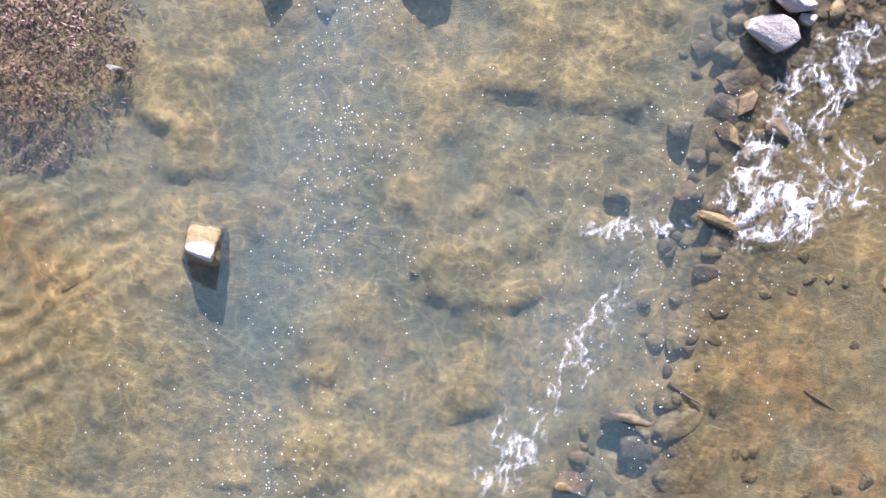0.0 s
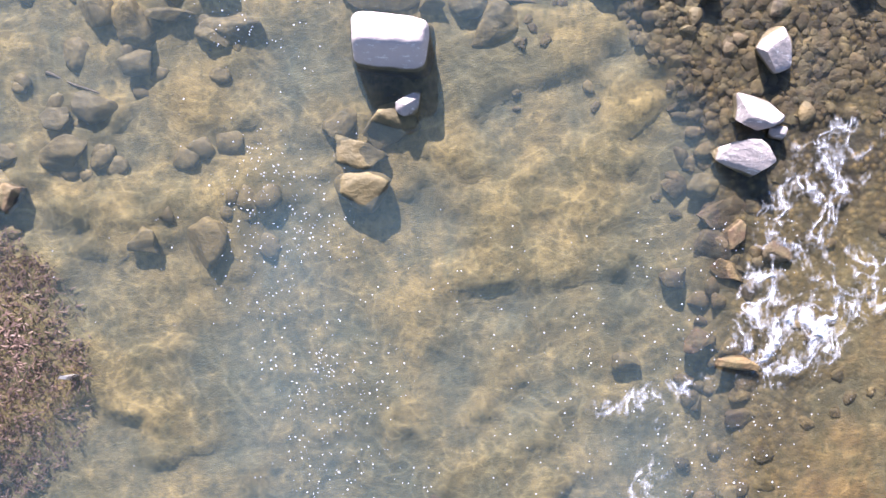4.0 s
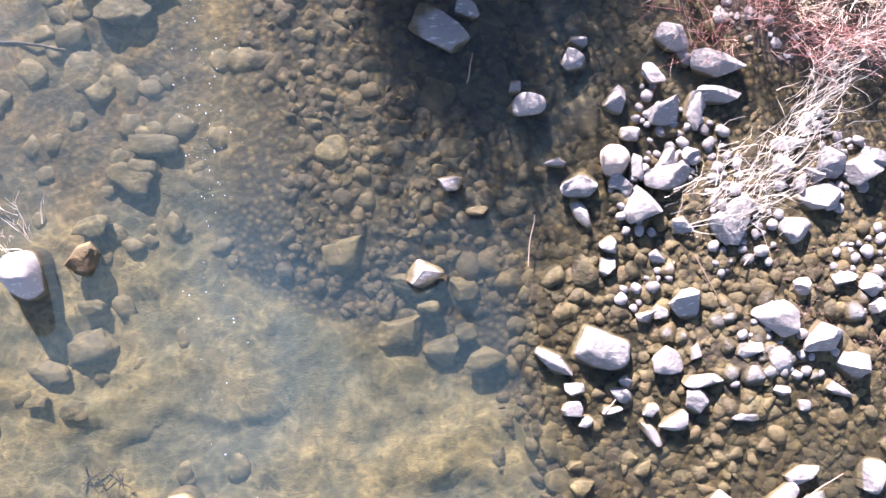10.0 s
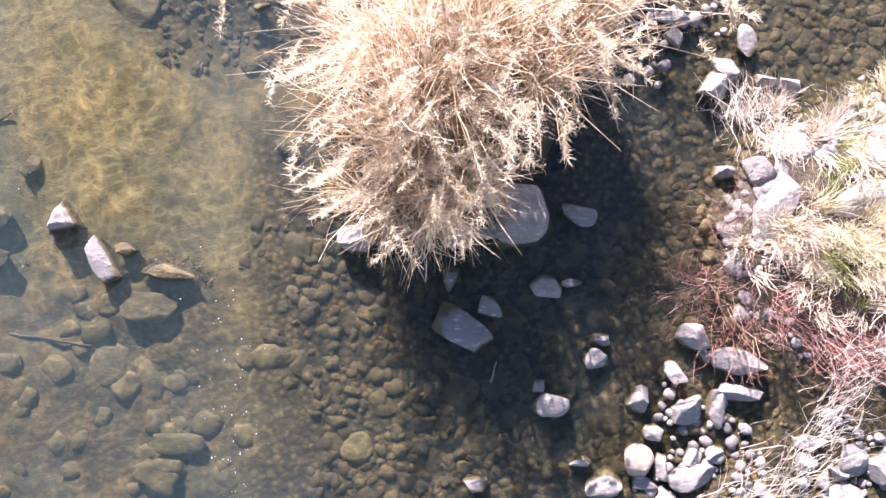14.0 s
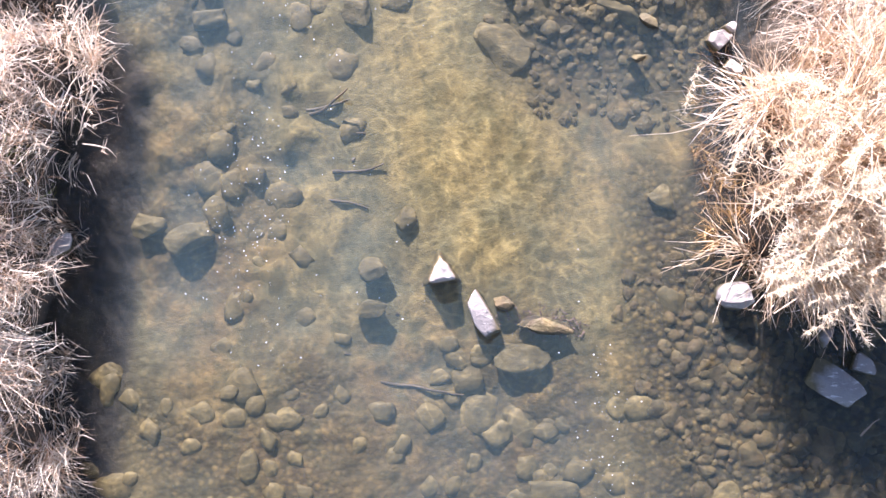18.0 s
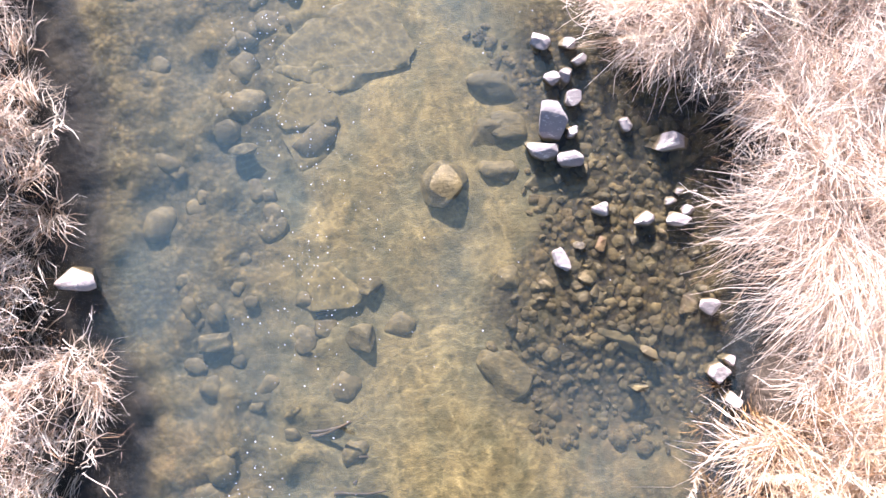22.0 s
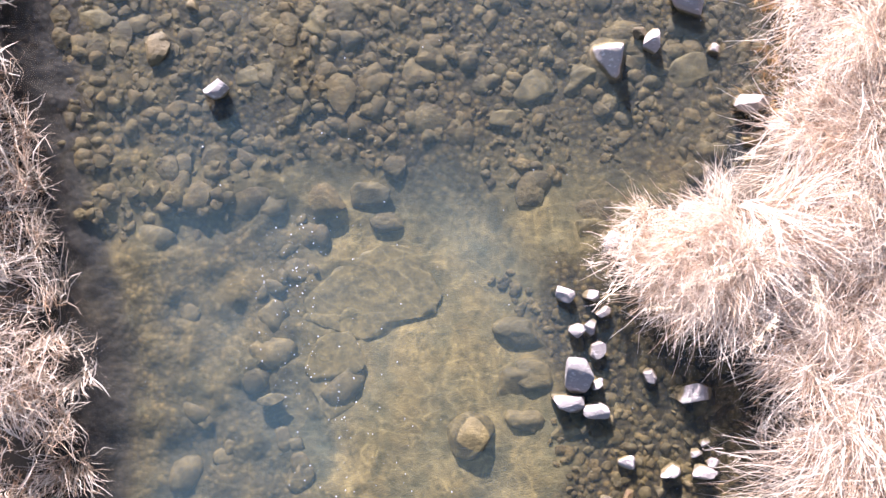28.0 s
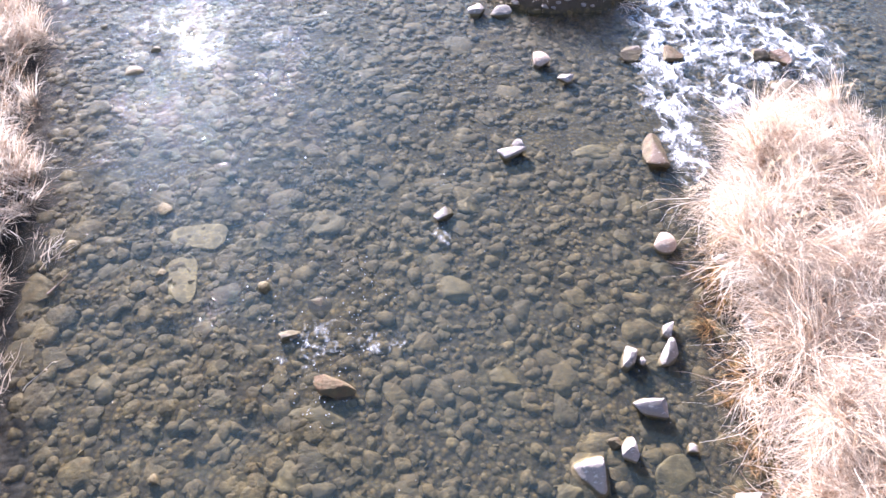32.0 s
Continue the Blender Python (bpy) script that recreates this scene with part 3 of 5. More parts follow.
HEWN = {
    "wedge": [((-0.34, -0.62, 0.7), 0.66), ((0.3, -0.66, 0.7), 0.7), ((0.1, 0.22, 1), 0.72), ((1, 0.25, 0.1), 0.74), ((-1, 0.2, 0.12), 0.72), ((-0.2, 1, 0.2), 0.95), ((0.6, 0.8, 0.2), 0.92), ((0, -1, 0.1), 0.98), ((0, 0, -1), 1)],
    "loaf": [((0.03, -0.76, 0.66), 0.58), ((0, 0.22, 1), 0.62), ((1, 0.05, 0.15), 1.15), ((-1, -0.1, 0.2), 1.15), ((0, 1, 0.15), 0.74), ((0, -1, 0.1), 0.78), ((0.8, -0.5, 0.4), 1.12), ((0, 0, -1), 1)],
    "grey": [((-0.3, -0.7, 0.65), 0.75), ((0.15, 0.1, 1), 0.62), ((1, 0.1, 0.2), 0.85), ((-1, 0.1, 0.3), 0.85), ((0.2, 1, 0.2), 0.85), ((0, -1, 0.1), 0.9), ((0.75, -0.7, 0.3), 0.92), ((0, 0, -1), 1)],
    "peak": [((-0.62, -0.5, 0.55), 0.45), ((0.92, -0.2, 0.3), 0.42), ((-0.1, 0.85, 0.5), 0.5), ((0, -1, 0.3), 0.75), ((-1, 0.2, 0), 0.9), ((0, 0, -1), 1)],
    "shard": [((0, 0.1, 1), 0.5), ((0.1, -1, 0.25), 0.42), ((-0.88, 0.42, 0.3), 0.42), ((0.86, 0.5, 0.2), 0.42), ((0, 0, -1), 1)],
    "block": [((-0.35, -0.75, 0.55), 0.5), ((0.1, 0.5, 0.85), 0.42), ((0.95, -0.1, 0.2), 0.7), ((-0.9, 0.3, 0.3), 0.72), ((0.2, 1, 0), 0.95), ((0, -1, 0), 0.8), ((0, 0, -1), 1)],
}
KINDS = {
    "wedge": ("boulder", SMOOTH, "large pale boulder with a bright top and sloping broken sides", 5, 7, 2.5, 0.03),
    "loaf": ("boulder", SMOOTH, "large smooth pale loaf-shaped boulder standing in the river", 5, 7, 2.5, 0.03),
    "w": ("river_stone", PALE, "pale grey river stone standing dry above the water", 4, 13, 2.8, 0.035),
    "o": ("sunken_stone", ALGAE, "brown algae-covered stone lying under the clear water", 4, 9, 2.6, 0.09),
    "r": ("wet_stone", RUST, "dark rusty wet stone at the water's surface", 4, 12, 2.8, 0.07),
    "big": ("boulder", SMOOTH, "large smooth pale boulder standing in the river", 5, 7, 2.5, 0.03),
    "block": ("boulder", MOSSY, "angular pale boulder, half wet and mossy, in the river", 5, 12, 3.2, 0.03),
    "grey": ("boulder", PALE, "rough angular grey boulder with worn edges", 5, 7, 2.5, 0.03),
    "shard": ("river_stone", PALE, "white three-cornered stone standing just out of the water", 4, 6, 2.0, 0.03),
    "peak": ("river_stone", PALE, "pointed pale grey stone with a flat broken face", 4, 6, 2.0, 0.03),
    "pink": ("river_stone", PINK, "smooth pinkish round river stone", 4, 3, 2.1, 0.02),
    "round": ("sunken_stone", ALGAE, "rounded brown stone with a worn flat top at the water surface", 4, 8, 2.6, 0.07),
    "flat": ("stone_slab", SILTY, "flat silty stone slab on the river bed", 4, 8, 3.4, 0.05),
}

def place_stones(rows):
    """Rows of kind, x, y, length, width, turn in degrees and height of the top above the water."""
    for kind, x, y, length, width, turn, top in rows:
        name, material, label, sub, cuts, box, lump = KINDS[kind]
        rng = np.random.default_rng(int(abs(x) * 100) * 4000 + int(abs(y) * 100))
        v, f = hewn(rng, HEWN[kind], 0.06 if kind == "shard" else 0.05 if kind in ("block", "peak") else 0.028, 6 if kind == "shard" else 8) if kind in HEWN else rock(rng, sub, cuts, box, lump, 0.74 if kind == "big" else 0.6 if kind == "round" else 0.62 if kind == "flat" else 0.5)
        floor_z = float(bed(np.array([x]), np.array([y]))[0]) - 0.04
        if kind == "flat":
            floor_z = float(bed(x + 0.3 * length * np.array([-1, 0, 1, 0, 0]), y + 0.3 * width * np.array([0, 0, 0, 1, -1])).mean()) - 0.04
            top = floor_z + 0.07
        if kind == "o":
            top = min(max(top if top > -0.035 else top * 0.5 - 0.03, floor_z + 0.09 + 0.16 * width), max(top, -0.02))
        wide = min(top - 0.02, 0.02) if top > 0.05 else top - 0.3 * width
        wide = max(wide, floor_z + 0.02)
        if kind == "flat":
            v[:, 2] = np.clip(v[:, 2] * 2.2, -1, 1) + 0.06 * v[:, 2]
        if kind == "big":
            south = v[:, 0] * math.sin(radians(turn)) + v[:, 1] * math.cos(radians(turn)) + 0.22 * v[:, 0] * math.cos(radians(turn))
            v[:, 2] = np.where(v[:, 2] > 0, v[:, 2] * np.clip(1 + 0.8 * np.minimum(south + 0.1, 0) - 0.12 * np.maximum(south, 0), 0.1, 1), v[:, 2])
        grow = 1.04 if kind in ("w", "r", "o") else 1.0
        peak = v[:, 2].max()
        v[:, 0] *= length / 2 * grow
        v[:, 1] *= width / 2 * grow
        v[:, 2] = np.where(v[:, 2] > 0, v[:, 2] / peak * (top - wide), v[:, 2] * (wide - floor_z))
        ob = new(name, mesh_of(name, v, f, material, 70 if kind in ("big", "loaf", "wedge", "round", "pink", "flat", "o") else 32))
        ob.matrix_world = pose(x, y, wide, 0, 0, turn)
        tagged(ob, label, "boulder" if name == "boulder" else "stone", "stones in and beside the river")


place_stones([
    ("block", -2.32, 0.30, 0.54, 0.52, 20, 0.18),
    ("round", -0.79, 3.73, 0.57, 0.41, 1, 0.04),
    ("round", -0.87, 4.09, 0.55, 0.31, -13, 0.02),
    ("o", -2.32, 3.21, 0.52, 0.43, 71, -0.10),
    ("o", -2.94, 3.17, 0.32, 0.26, 1, -0.14),
    ("o", -4.25, 2.50, 0.29, 0.27, 1, -0.04),
    ("o", -4.39, 3.60, 0.53, 0.42, 22, 0.03),
    ("o", -4.39, 3.99, 0.40, 0.29, 1, -0.10),
    ("o", -3.73, 4.09, 0.52, 0.35, 12, -0.25),
    ("r", 3.32, 3.22, 0.30, 0.24, 21, 0.04),
    ("r", 2.87, 3.01, 0.36, 0.22, -19, 0.00),
    ("r", 2.35, 2.95, 0.25, 0.21, 1, -0.03),
])
place_stones([
    ("r", 2.93, 2.10, 0.44, 0.15, -7, 0.05),
    ("o", 1.91, 2.07, 0.31, 0.21, 1, -0.06),
    ("r", 2.62, 2.31, 0.35, 0.23, 11, 0.00),
    ("r", 2.66, 3.27, 0.35, 0.35, 1, 0.00),
    ("r", 2.75, 3.59, 0.47, 0.29, 11, -0.02),
    ("r", 2.91, 3.42, 0.29, 0.23, 41, 0.02),
])
place_stones([
    ("r", 2.65, -0.25, 0.57, 0.20, 11, 0.03),
    ("o", 3.17, -0.19, 0.57, 0.33, 36, -0.03),
    ("o", 3.41, -0.77, 0.39, 0.35, 16, -0.03),
    ("r", 2.88, -0.57, 0.32, 0.27, 16, 0.00),
    ("r", 2.28, -1.17, 0.37, 0.32, 16, 0.02),
    ("o", 3.59, -0.21, 0.32, 0.26, 16, -0.08),
    ("o", 3.31, 0.90, 0.25, 0.25, 16, -0.08),
    ("o", 2.98, 0.71, 0.31, 0.22, 46, -0.08),
    ("r", 3.05, 1.54, 0.31, 0.19, 16, -0.02),
])
place_stones([
    ("o", -1.05, 4.40, 0.38, 0.33, 71, -0.06),
    ("o", -0.52, 4.46, 0.54, 0.46, 41, 0.05),
    ("w", -0.36, 4.58, 0.26, 0.21, 11, 0.13),
    ("o", -3.82, 4.36, 0.28, 0.26, 1, -0.05),
    ("o", -3.04, 5.32, 0.46, 0.41, 80, -0.12),
    ("o", -2.08, 5.27, 0.69, 0.33, -13, -0.20),
    ("o", 0.48, 5.42, 0.62, 0.48, 11, -0.12),
    ("r", -4.21, 3.61, 0.29, 0.32, 1, 0.05),
    ("w", 3.24, 4.39, 0.18, 0.14, 1, 0.10),
    ("o", 2.64, 5.32, 0.45, 0.22, -18, -0.05),
])
place_stones([
    ("o", 2.23, 5.08, 0.34, 0.22, 11, -0.10),
    ("o", 2.58, 3.86, 0.40, 0.29, 41, -0.15),
    ("o", 2.33, 5.56, 0.28, 0.22, 2, -0.06),
])
place_stones([
    ("wedge", -2.49, 6.44, 0.60, 0.84, 4, 0.40),
    ("loaf", -0.55, 5.15, 0.84, 0.58, -4, 0.34),
    ("o", -2.79, 5.98, 0.34, 0.17, 0, -0.05),
    ("o", -3.43, 5.46, 0.38, 0.33, -0, -0.08),
    ("o", -3.01, 4.96, 0.33, 0.25, 20, -0.08),
    ("o", -3.49, 4.49, 0.44, 0.38, 30, -0.10),
    ("o", -2.70, 5.38, 0.47, 0.14, -0, -0.10),
    ("o", -2.24, 5.23, 0.44, 0.31, -0, -0.16),
])
place_stones([
    ("o", 0.17, 5.63, 0.38, 0.33, -0, -0.08),
    ("o", -0.17, 5.60, 0.25, 0.22, -0, -0.08),
    ("o", -2.43, 5.71, 0.27, 0.22, 10, -0.10),
    ("o", -2.67, 5.57, 0.24, 0.20, -0, -0.10),
    ("o", -0.72, 5.71, 0.83, 0.47, 10, -0.10),
    ("o", -0.04, 6.09, 0.34, 0.33, 0, -0.08),
    ("o", 1.63, 5.83, 0.45, 0.28, 20, -0.02),
    ("w", 2.70, 6.74, 0.27, 0.22, -10, 0.12),
    ("w", 3.25, 6.72, 0.42, 0.27, 70, 0.16),
    ("w", 3.45, 6.97, 0.34, 0.17, 25, 0.12),
])
place_stones([
    ("w", 3.61, 6.75, 0.24, 0.15, 25, 0.10),
    ("w", 2.54, 5.75, 0.22, 0.18, -0, 0.12),
    ("w", 3.17, 5.20, 0.42, 0.37, 60, 0.20),
    ("w", 3.00, 4.57, 0.52, 0.30, -15, 0.20),
    ("w", 2.94, 4.15, 0.56, 0.35, -12, 0.22),
    ("w", 3.40, 6.08, 0.34, 0.22, -10, 0.06),
    ("w", 4.02, 5.91, 0.30, 0.23, -40, 0.14),
    ("w", 4.14, 7.01, 0.33, 0.23, 60, 0.18),
    ("w", 1.25, 7.62, 0.20, 0.17, 0, 0.12),
    ("w", 1.39, 7.51, 0.16, 0.11, 30, 0.09),
    ("w", 1.64, 7.62, 0.19, 0.11, -10, 0.08),
    ("w", 1.74, 7.77, 0.23, 0.14, -40, 0.09),
])
place_stones([
    ("w", 2.48, 7.69, 0.25, 0.24, 0, 0.14),
    ("w", 2.25, 7.50, 0.29, 0.16, 30, 0.11),
    ("w", 2.04, 7.40, 0.31, 0.14, -45, 0.07),
    ("w", 2.97, 7.54, 0.28, 0.09, 5, 0.07),
    ("w", 3.85, 7.81, 0.28, 0.12, -20, 0.10),
    ("w", 3.29, 7.79, 0.17, 0.11, 0, 0.08),
    ("o", 1.11, 7.32, 0.38, 0.44, 0, -0.04),
    ("o", 1.20, 6.86, 0.41, 0.33, 0, -0.05),
    ("o", -3.97, 7.69, 0.25, 0.12, 0, -0.03),
    ("o", -3.61, 7.62, 0.28, 0.22, 0, -0.06),
])
place_stones([
])
place_stones([
    ("w", 1.94, 9.59, 0.42, 0.35, 10, 0.20),
    ("w", 1.32, 9.79, 0.36, 0.27, 25, 0.15),
    ("w", 1.15, 10.02, 0.22, 0.11, -0, 0.08),
    ("w", 1.39, 9.49, 0.36, 0.14, -60, 0.08),
    ("w", 1.92, 9.99, 0.25, 0.16, 80, 0.14),
    ("w", 1.77, 9.81, 0.23, 0.16, -10, 0.12),
    ("w", 2.78, 9.37, 0.36, 0.30, -20, 0.18),
    ("w", 2.93, 9.59, 0.39, 0.22, 10, 0.14),
    ("w", 2.36, 9.40, 0.22, 0.19, -0, 0.12),
    ("w", 1.66, 9.21, 0.20, 0.20, -0, 0.12),
    ("w", 1.63, 9.01, 0.20, 0.16, 60, 0.11),
    ("w", 2.10, 9.10, 0.16, 0.14, -0, 0.09),
])
place_stones([
    ("w", 2.38, 8.67, 0.30, 0.29, 40, 0.18),
    ("w", 2.13, 8.56, 0.15, 0.14, -0, 0.08),
    ("w", 1.98, 8.51, 0.20, 0.14, 20, 0.09),
    ("grey", 1.58, 8.21, 0.64, 0.42, -14, 0.22),
    ("w", 1.11, 8.08, 0.42, 0.20, -35, 0.13),
    ("w", 1.28, 7.82, 0.20, 0.14, -10, 0.09),
    ("w", 2.20, 8.09, 0.30, 0.26, -0, 0.15),
    ("w", 2.46, 8.17, 0.17, 0.11, 80, 0.10),
])
place_stones([
    ("w", 2.54, 7.90, 0.39, 0.15, -0, 0.13),
    ("w", 1.80, 7.89, 0.15, 0.14, -0, 0.10),
    ("w", 2.01, 7.61, 0.16, 0.13, 60, 0.10),
    ("w", 3.30, 8.50, 0.52, 0.35, 15, 0.25),
    ("w", 3.71, 8.31, 0.43, 0.32, 25, 0.22),
    ("w", 3.99, 8.07, 0.37, 0.34, -0, 0.20),
    ("w", 2.98, 8.18, 0.25, 0.19, 30, 0.10),
])
place_stones([
    ("w", 3.50, 7.66, 0.12, 0.11, -0, 0.08),
    ("w", 3.44, 9.38, 0.31, 0.26, 20, 0.14),
    ("w", 3.72, 9.64, 0.44, 0.25, 15, 0.18),
    ("w", 3.33, 9.98, 0.25, 0.22, 60, 0.15),
    ("w", 3.81, 10.00, 0.33, 0.29, 60, 0.18),
    ("w", 4.12, 9.95, 0.33, 0.32, -0, 0.20),
    ("w", 3.52, 9.81, 0.22, 0.14, 80, 0.12),
    ("w", 3.67, 9.89, 0.22, 0.17, -0, 0.14),
    ("w", 3.39, 10.18, 0.34, 0.14, -0, 0.12),
    ("w", 2.24, 9.85, 0.47, 0.24, 8, 0.18),
    ("w", 3.49, 8.81, 0.20, 0.16, 80, 0.12),
])
place_stones([
    ("w", 4.17, 8.82, 0.23, 0.21, -0, 0.15),
    ("w", 3.89, 8.88, 0.24, 0.16, 20, 0.13),
    ("w", 4.23, 8.61, 0.21, 0.16, -0, 0.13),
    ("w", -0.16, 8.96, 0.34, 0.26, -20, 0.08),
    ("o", -0.22, 8.81, 0.44, 0.22, -10, 0.00),
    ("w", 0.09, 9.83, 0.24, 0.16, -0, 0.06),
    ("w", 0.36, 9.56, 0.22, 0.09, -0, 0.03),
    ("wedge", -4.03, 8.95, 0.44, 0.56, 0, 0.30),
    ("r", -3.49, 9.10, 0.34, 0.27, 30, 0.08),
    ("o", -3.43, 9.41, 0.39, 0.22, 20, 0.00),
    ("o", -3.54, 8.21, 0.50, 0.39, 30, -0.03),
    ("o", -3.47, 8.62, 0.28, 0.17, -0, -0.05),
])
place_stones([
    ("o", -3.04, 9.91, 0.46, 0.28, -20, -0.10),
    ("o", -2.89, 10.22, 0.51, 0.23, -0, -0.03),
    ("o", -0.42, 8.39, 0.51, 0.27, 10, -0.05),
    ("o", -1.08, 10.15, 0.39, 0.33, -0, -0.10),
    ("o", -0.98, 9.16, 0.45, 0.34, 20, -0.14),
    ("o", 0.03, 8.17, 0.40, 0.31, 10, -0.08),
    ("o", 0.41, 8.11, 0.40, 0.22, 20, -0.03),
    ("o", 0.28, 8.36, 0.23, 0.19, -0, -0.02),
    ("o", 0.22, 8.80, 0.28, 0.25, -0, -0.02),
    ("o", -0.11, 8.63, 0.25, 0.14, -0, -0.02),
    ("o", -3.91, 7.99, 0.44, 0.22, -20, -0.05),
    ("o", -4.01, 6.48, 0.45, 0.28, 30, -0.10),
])
place_stones([
    ("w", 2.99, 6.21, 0.13, 0.11, -0, 0.06),
    ("o", 2.50, 9.09, 0.25, 0.22, -0, -0.01),
])
place_stones([
    ("w", -0.02, 11.34, 0.60, 0.32, -36, 0.12),
    ("w", 0.27, 11.55, 0.24, 0.22, -1, 0.10),
    ("w", -0.11, 11.85, 0.24, 0.16, 79, 0.08),
    ("w", 0.82, 11.75, 0.32, 0.23, -11, 0.10),
    ("w", 1.11, 11.79, 0.21, 0.09, -1, 0.05),
    ("w", 1.18, 12.47, 0.35, 0.22, -21, 0.12),
    ("w", 1.38, 11.21, 0.20, 0.14, -1, 0.10),
    ("w", 1.31, 11.03, 0.26, 0.21, -11, 0.12),
    ("w", 0.83, 10.60, 0.37, 0.24, 14, 0.16),
    ("w", 0.74, 10.77, 0.15, 0.12, 68, 0.08),
    ("w", 2.08, 10.87, 0.25, 0.20, -21, 0.13),
    ("w", 1.74, 10.65, 0.27, 0.21, 68, 0.15),
])
place_stones([
    ("w", 2.21, 10.51, 0.35, 0.27, 18, 0.18),
    ("w", 2.50, 10.52, 0.37, 0.21, 72, 0.14),
    ("w", 2.70, 10.69, 0.44, 0.19, -1, 0.15),
    ("w", 2.27, 11.24, 0.35, 0.25, -11, 0.18),
    ("pink", 1.70, 10.03, 0.34, 0.31, 78, 0.20),
    ("w", 1.85, 10.30, 0.20, 0.17, -1, 0.12),
    ("w", 2.42, 11.03, 0.17, 0.16, -1, 0.10),
    ("w", 2.23, 10.07, 0.19, 0.15, 57, 0.12),
    ("w", 2.45, 10.11, 0.18, 0.15, -1, 0.12),
])
place_stones([
    ("w", 4.22, 10.03, 0.35, 0.26, 18, 0.20),
    ("w", 2.70, 10.96, 0.52, 0.27, -1, 0.20),
    ("grey", 0.58, 12.50, 0.66, 0.72, 10, 0.46),
    ("w", -1.02, 12.23, 0.37, 0.29, -1, 0.25),
    ("w", 2.59, 13.75, 0.37, 0.30, 30, 0.18),
    ("w", 2.71, 13.92, 0.30, 0.24, -0, 0.15),
])
place_stones([
    ("w", 3.10, 13.79, 0.27, 0.15, -21, 0.12),
    ("w", 3.37, 13.74, 0.24, 0.18, -0, 0.10),
    ("w", 2.92, 14.19, 0.33, 0.22, -63, 0.10),
    ("w", 2.21, 14.46, 0.36, 0.21, -21, 0.14),
    ("w", 2.18, 14.24, 0.24, 0.15, -52, 0.10),
    ("w", 3.41, 13.30, 0.25, 0.12, 20, 0.10),
    ("w", 2.94, 12.91, 0.35, 0.32, -21, 0.22),
    ("w", 2.64, 12.87, 0.19, 0.15, -0, 0.16),
    ("w", 3.05, 12.49, 0.75, 0.33, 67, 0.35),
    ("big", 3.90, 12.57, 0.73, 0.35, 19, 0.40),
    ("w", 4.45, 13.37, 0.42, 0.36, -21, 0.40),
    ("w", 4.51, 13.09, 0.45, 0.17, 24, 0.35),
])
place_stones([
    ("w", 4.49, 12.63, 0.27, 0.24, -0, 0.30),
    ("w", 4.25, 12.84, 0.24, 0.15, 38, 0.30),
    ("shard", -4.00, 12.56, 0.40, 0.40, 4, 0.14),
    ("w", -3.59, 12.08, 0.47, 0.25, -49, 0.09),
    ("r", -2.93, 11.95, 0.56, 0.18, -9, 0.03),
    ("o", -3.11, 11.58, 0.57, 0.31, -6, 0.00),
    ("r", -3.37, 12.18, 0.22, 0.14, -1, 0.04),
    ("o", -2.92, 9.96, 0.40, 0.26, -11, -0.07),
    ("o", -1.73, 13.24, 0.29, 0.27, -0, -0.08),
    ("o", -1.66, 12.15, 0.36, 0.29, 81, -0.06),
])
place_stones([
    ("o", -4.67, 12.54, 0.29, 0.25, 20, -0.01),
    ("o", -4.73, 12.12, 0.34, 0.20, 10, -0.02),
    ("o", -4.33, 13.02, 0.26, 0.21, 60, 0.00),
    ("o", -6.58, 12.86, 0.48, 0.28, 25, -0.02),
    ("o", -6.98, 12.97, 0.34, 0.26, -0, -0.02),
    ("w", -7.80, 12.78, 0.33, 0.23, 59, 0.12),
])
place_stones([
    ("w", -2.92, 17.39, 0.40, 0.33, -60, 0.22),
    ("w", -3.00, 17.04, 0.35, 0.19, -8, 0.13),
    ("w", -2.72, 16.97, 0.26, 0.20, 20, 0.13),
    ("w", -2.70, 17.25, 0.15, 0.11, 60, 0.10),
    ("w", -2.91, 17.81, 0.18, 0.15, 0, 0.10),
    ("w", -2.76, 17.82, 0.22, 0.14, 70, 0.10),
    ("w", -2.68, 17.62, 0.19, 0.16, 40, 0.10),
    ("w", -2.16, 17.35, 0.15, 0.14, -40, 0.10),
    ("w", -1.70, 17.14, 0.41, 0.19, 8, 0.14),
    ("w", -1.95, 16.37, 0.25, 0.17, 10, 0.12),
    ("w", -1.63, 16.36, 0.23, 0.15, -15, 0.10),
    ("w", -1.52, 16.45, 0.15, 0.11, 0, 0.08),
])
place_stones([
    ("w", -1.69, 16.56, 0.14, 0.09, 0, 0.06),
    ("w", -1.61, 16.66, 0.11, 0.08, 30, 0.06),
    ("w", -2.42, 16.47, 0.19, 0.14, 0, 0.08),
    ("w", -2.63, 16.10, 0.13, 0.08, 0, 0.04),
    ("r", -2.40, 16.13, 0.16, 0.10, 80, 0.03),
    ("w", -2.81, 15.94, 0.24, 0.15, -60, 0.09),
    ("w", -1.30, 15.48, 0.21, 0.17, -20, 0.12),
    ("r", -1.49, 15.51, 0.24, 0.23, 0, 0.02),
    ("w", -1.23, 14.83, 0.24, 0.19, 20, 0.12),
    ("w", -1.11, 14.94, 0.13, 0.11, 0, 0.08),
    ("w", -1.06, 14.53, 0.19, 0.14, -20, 0.10),
    ("w", -1.90, 15.01, 0.21, 0.09, -30, 0.03),
])
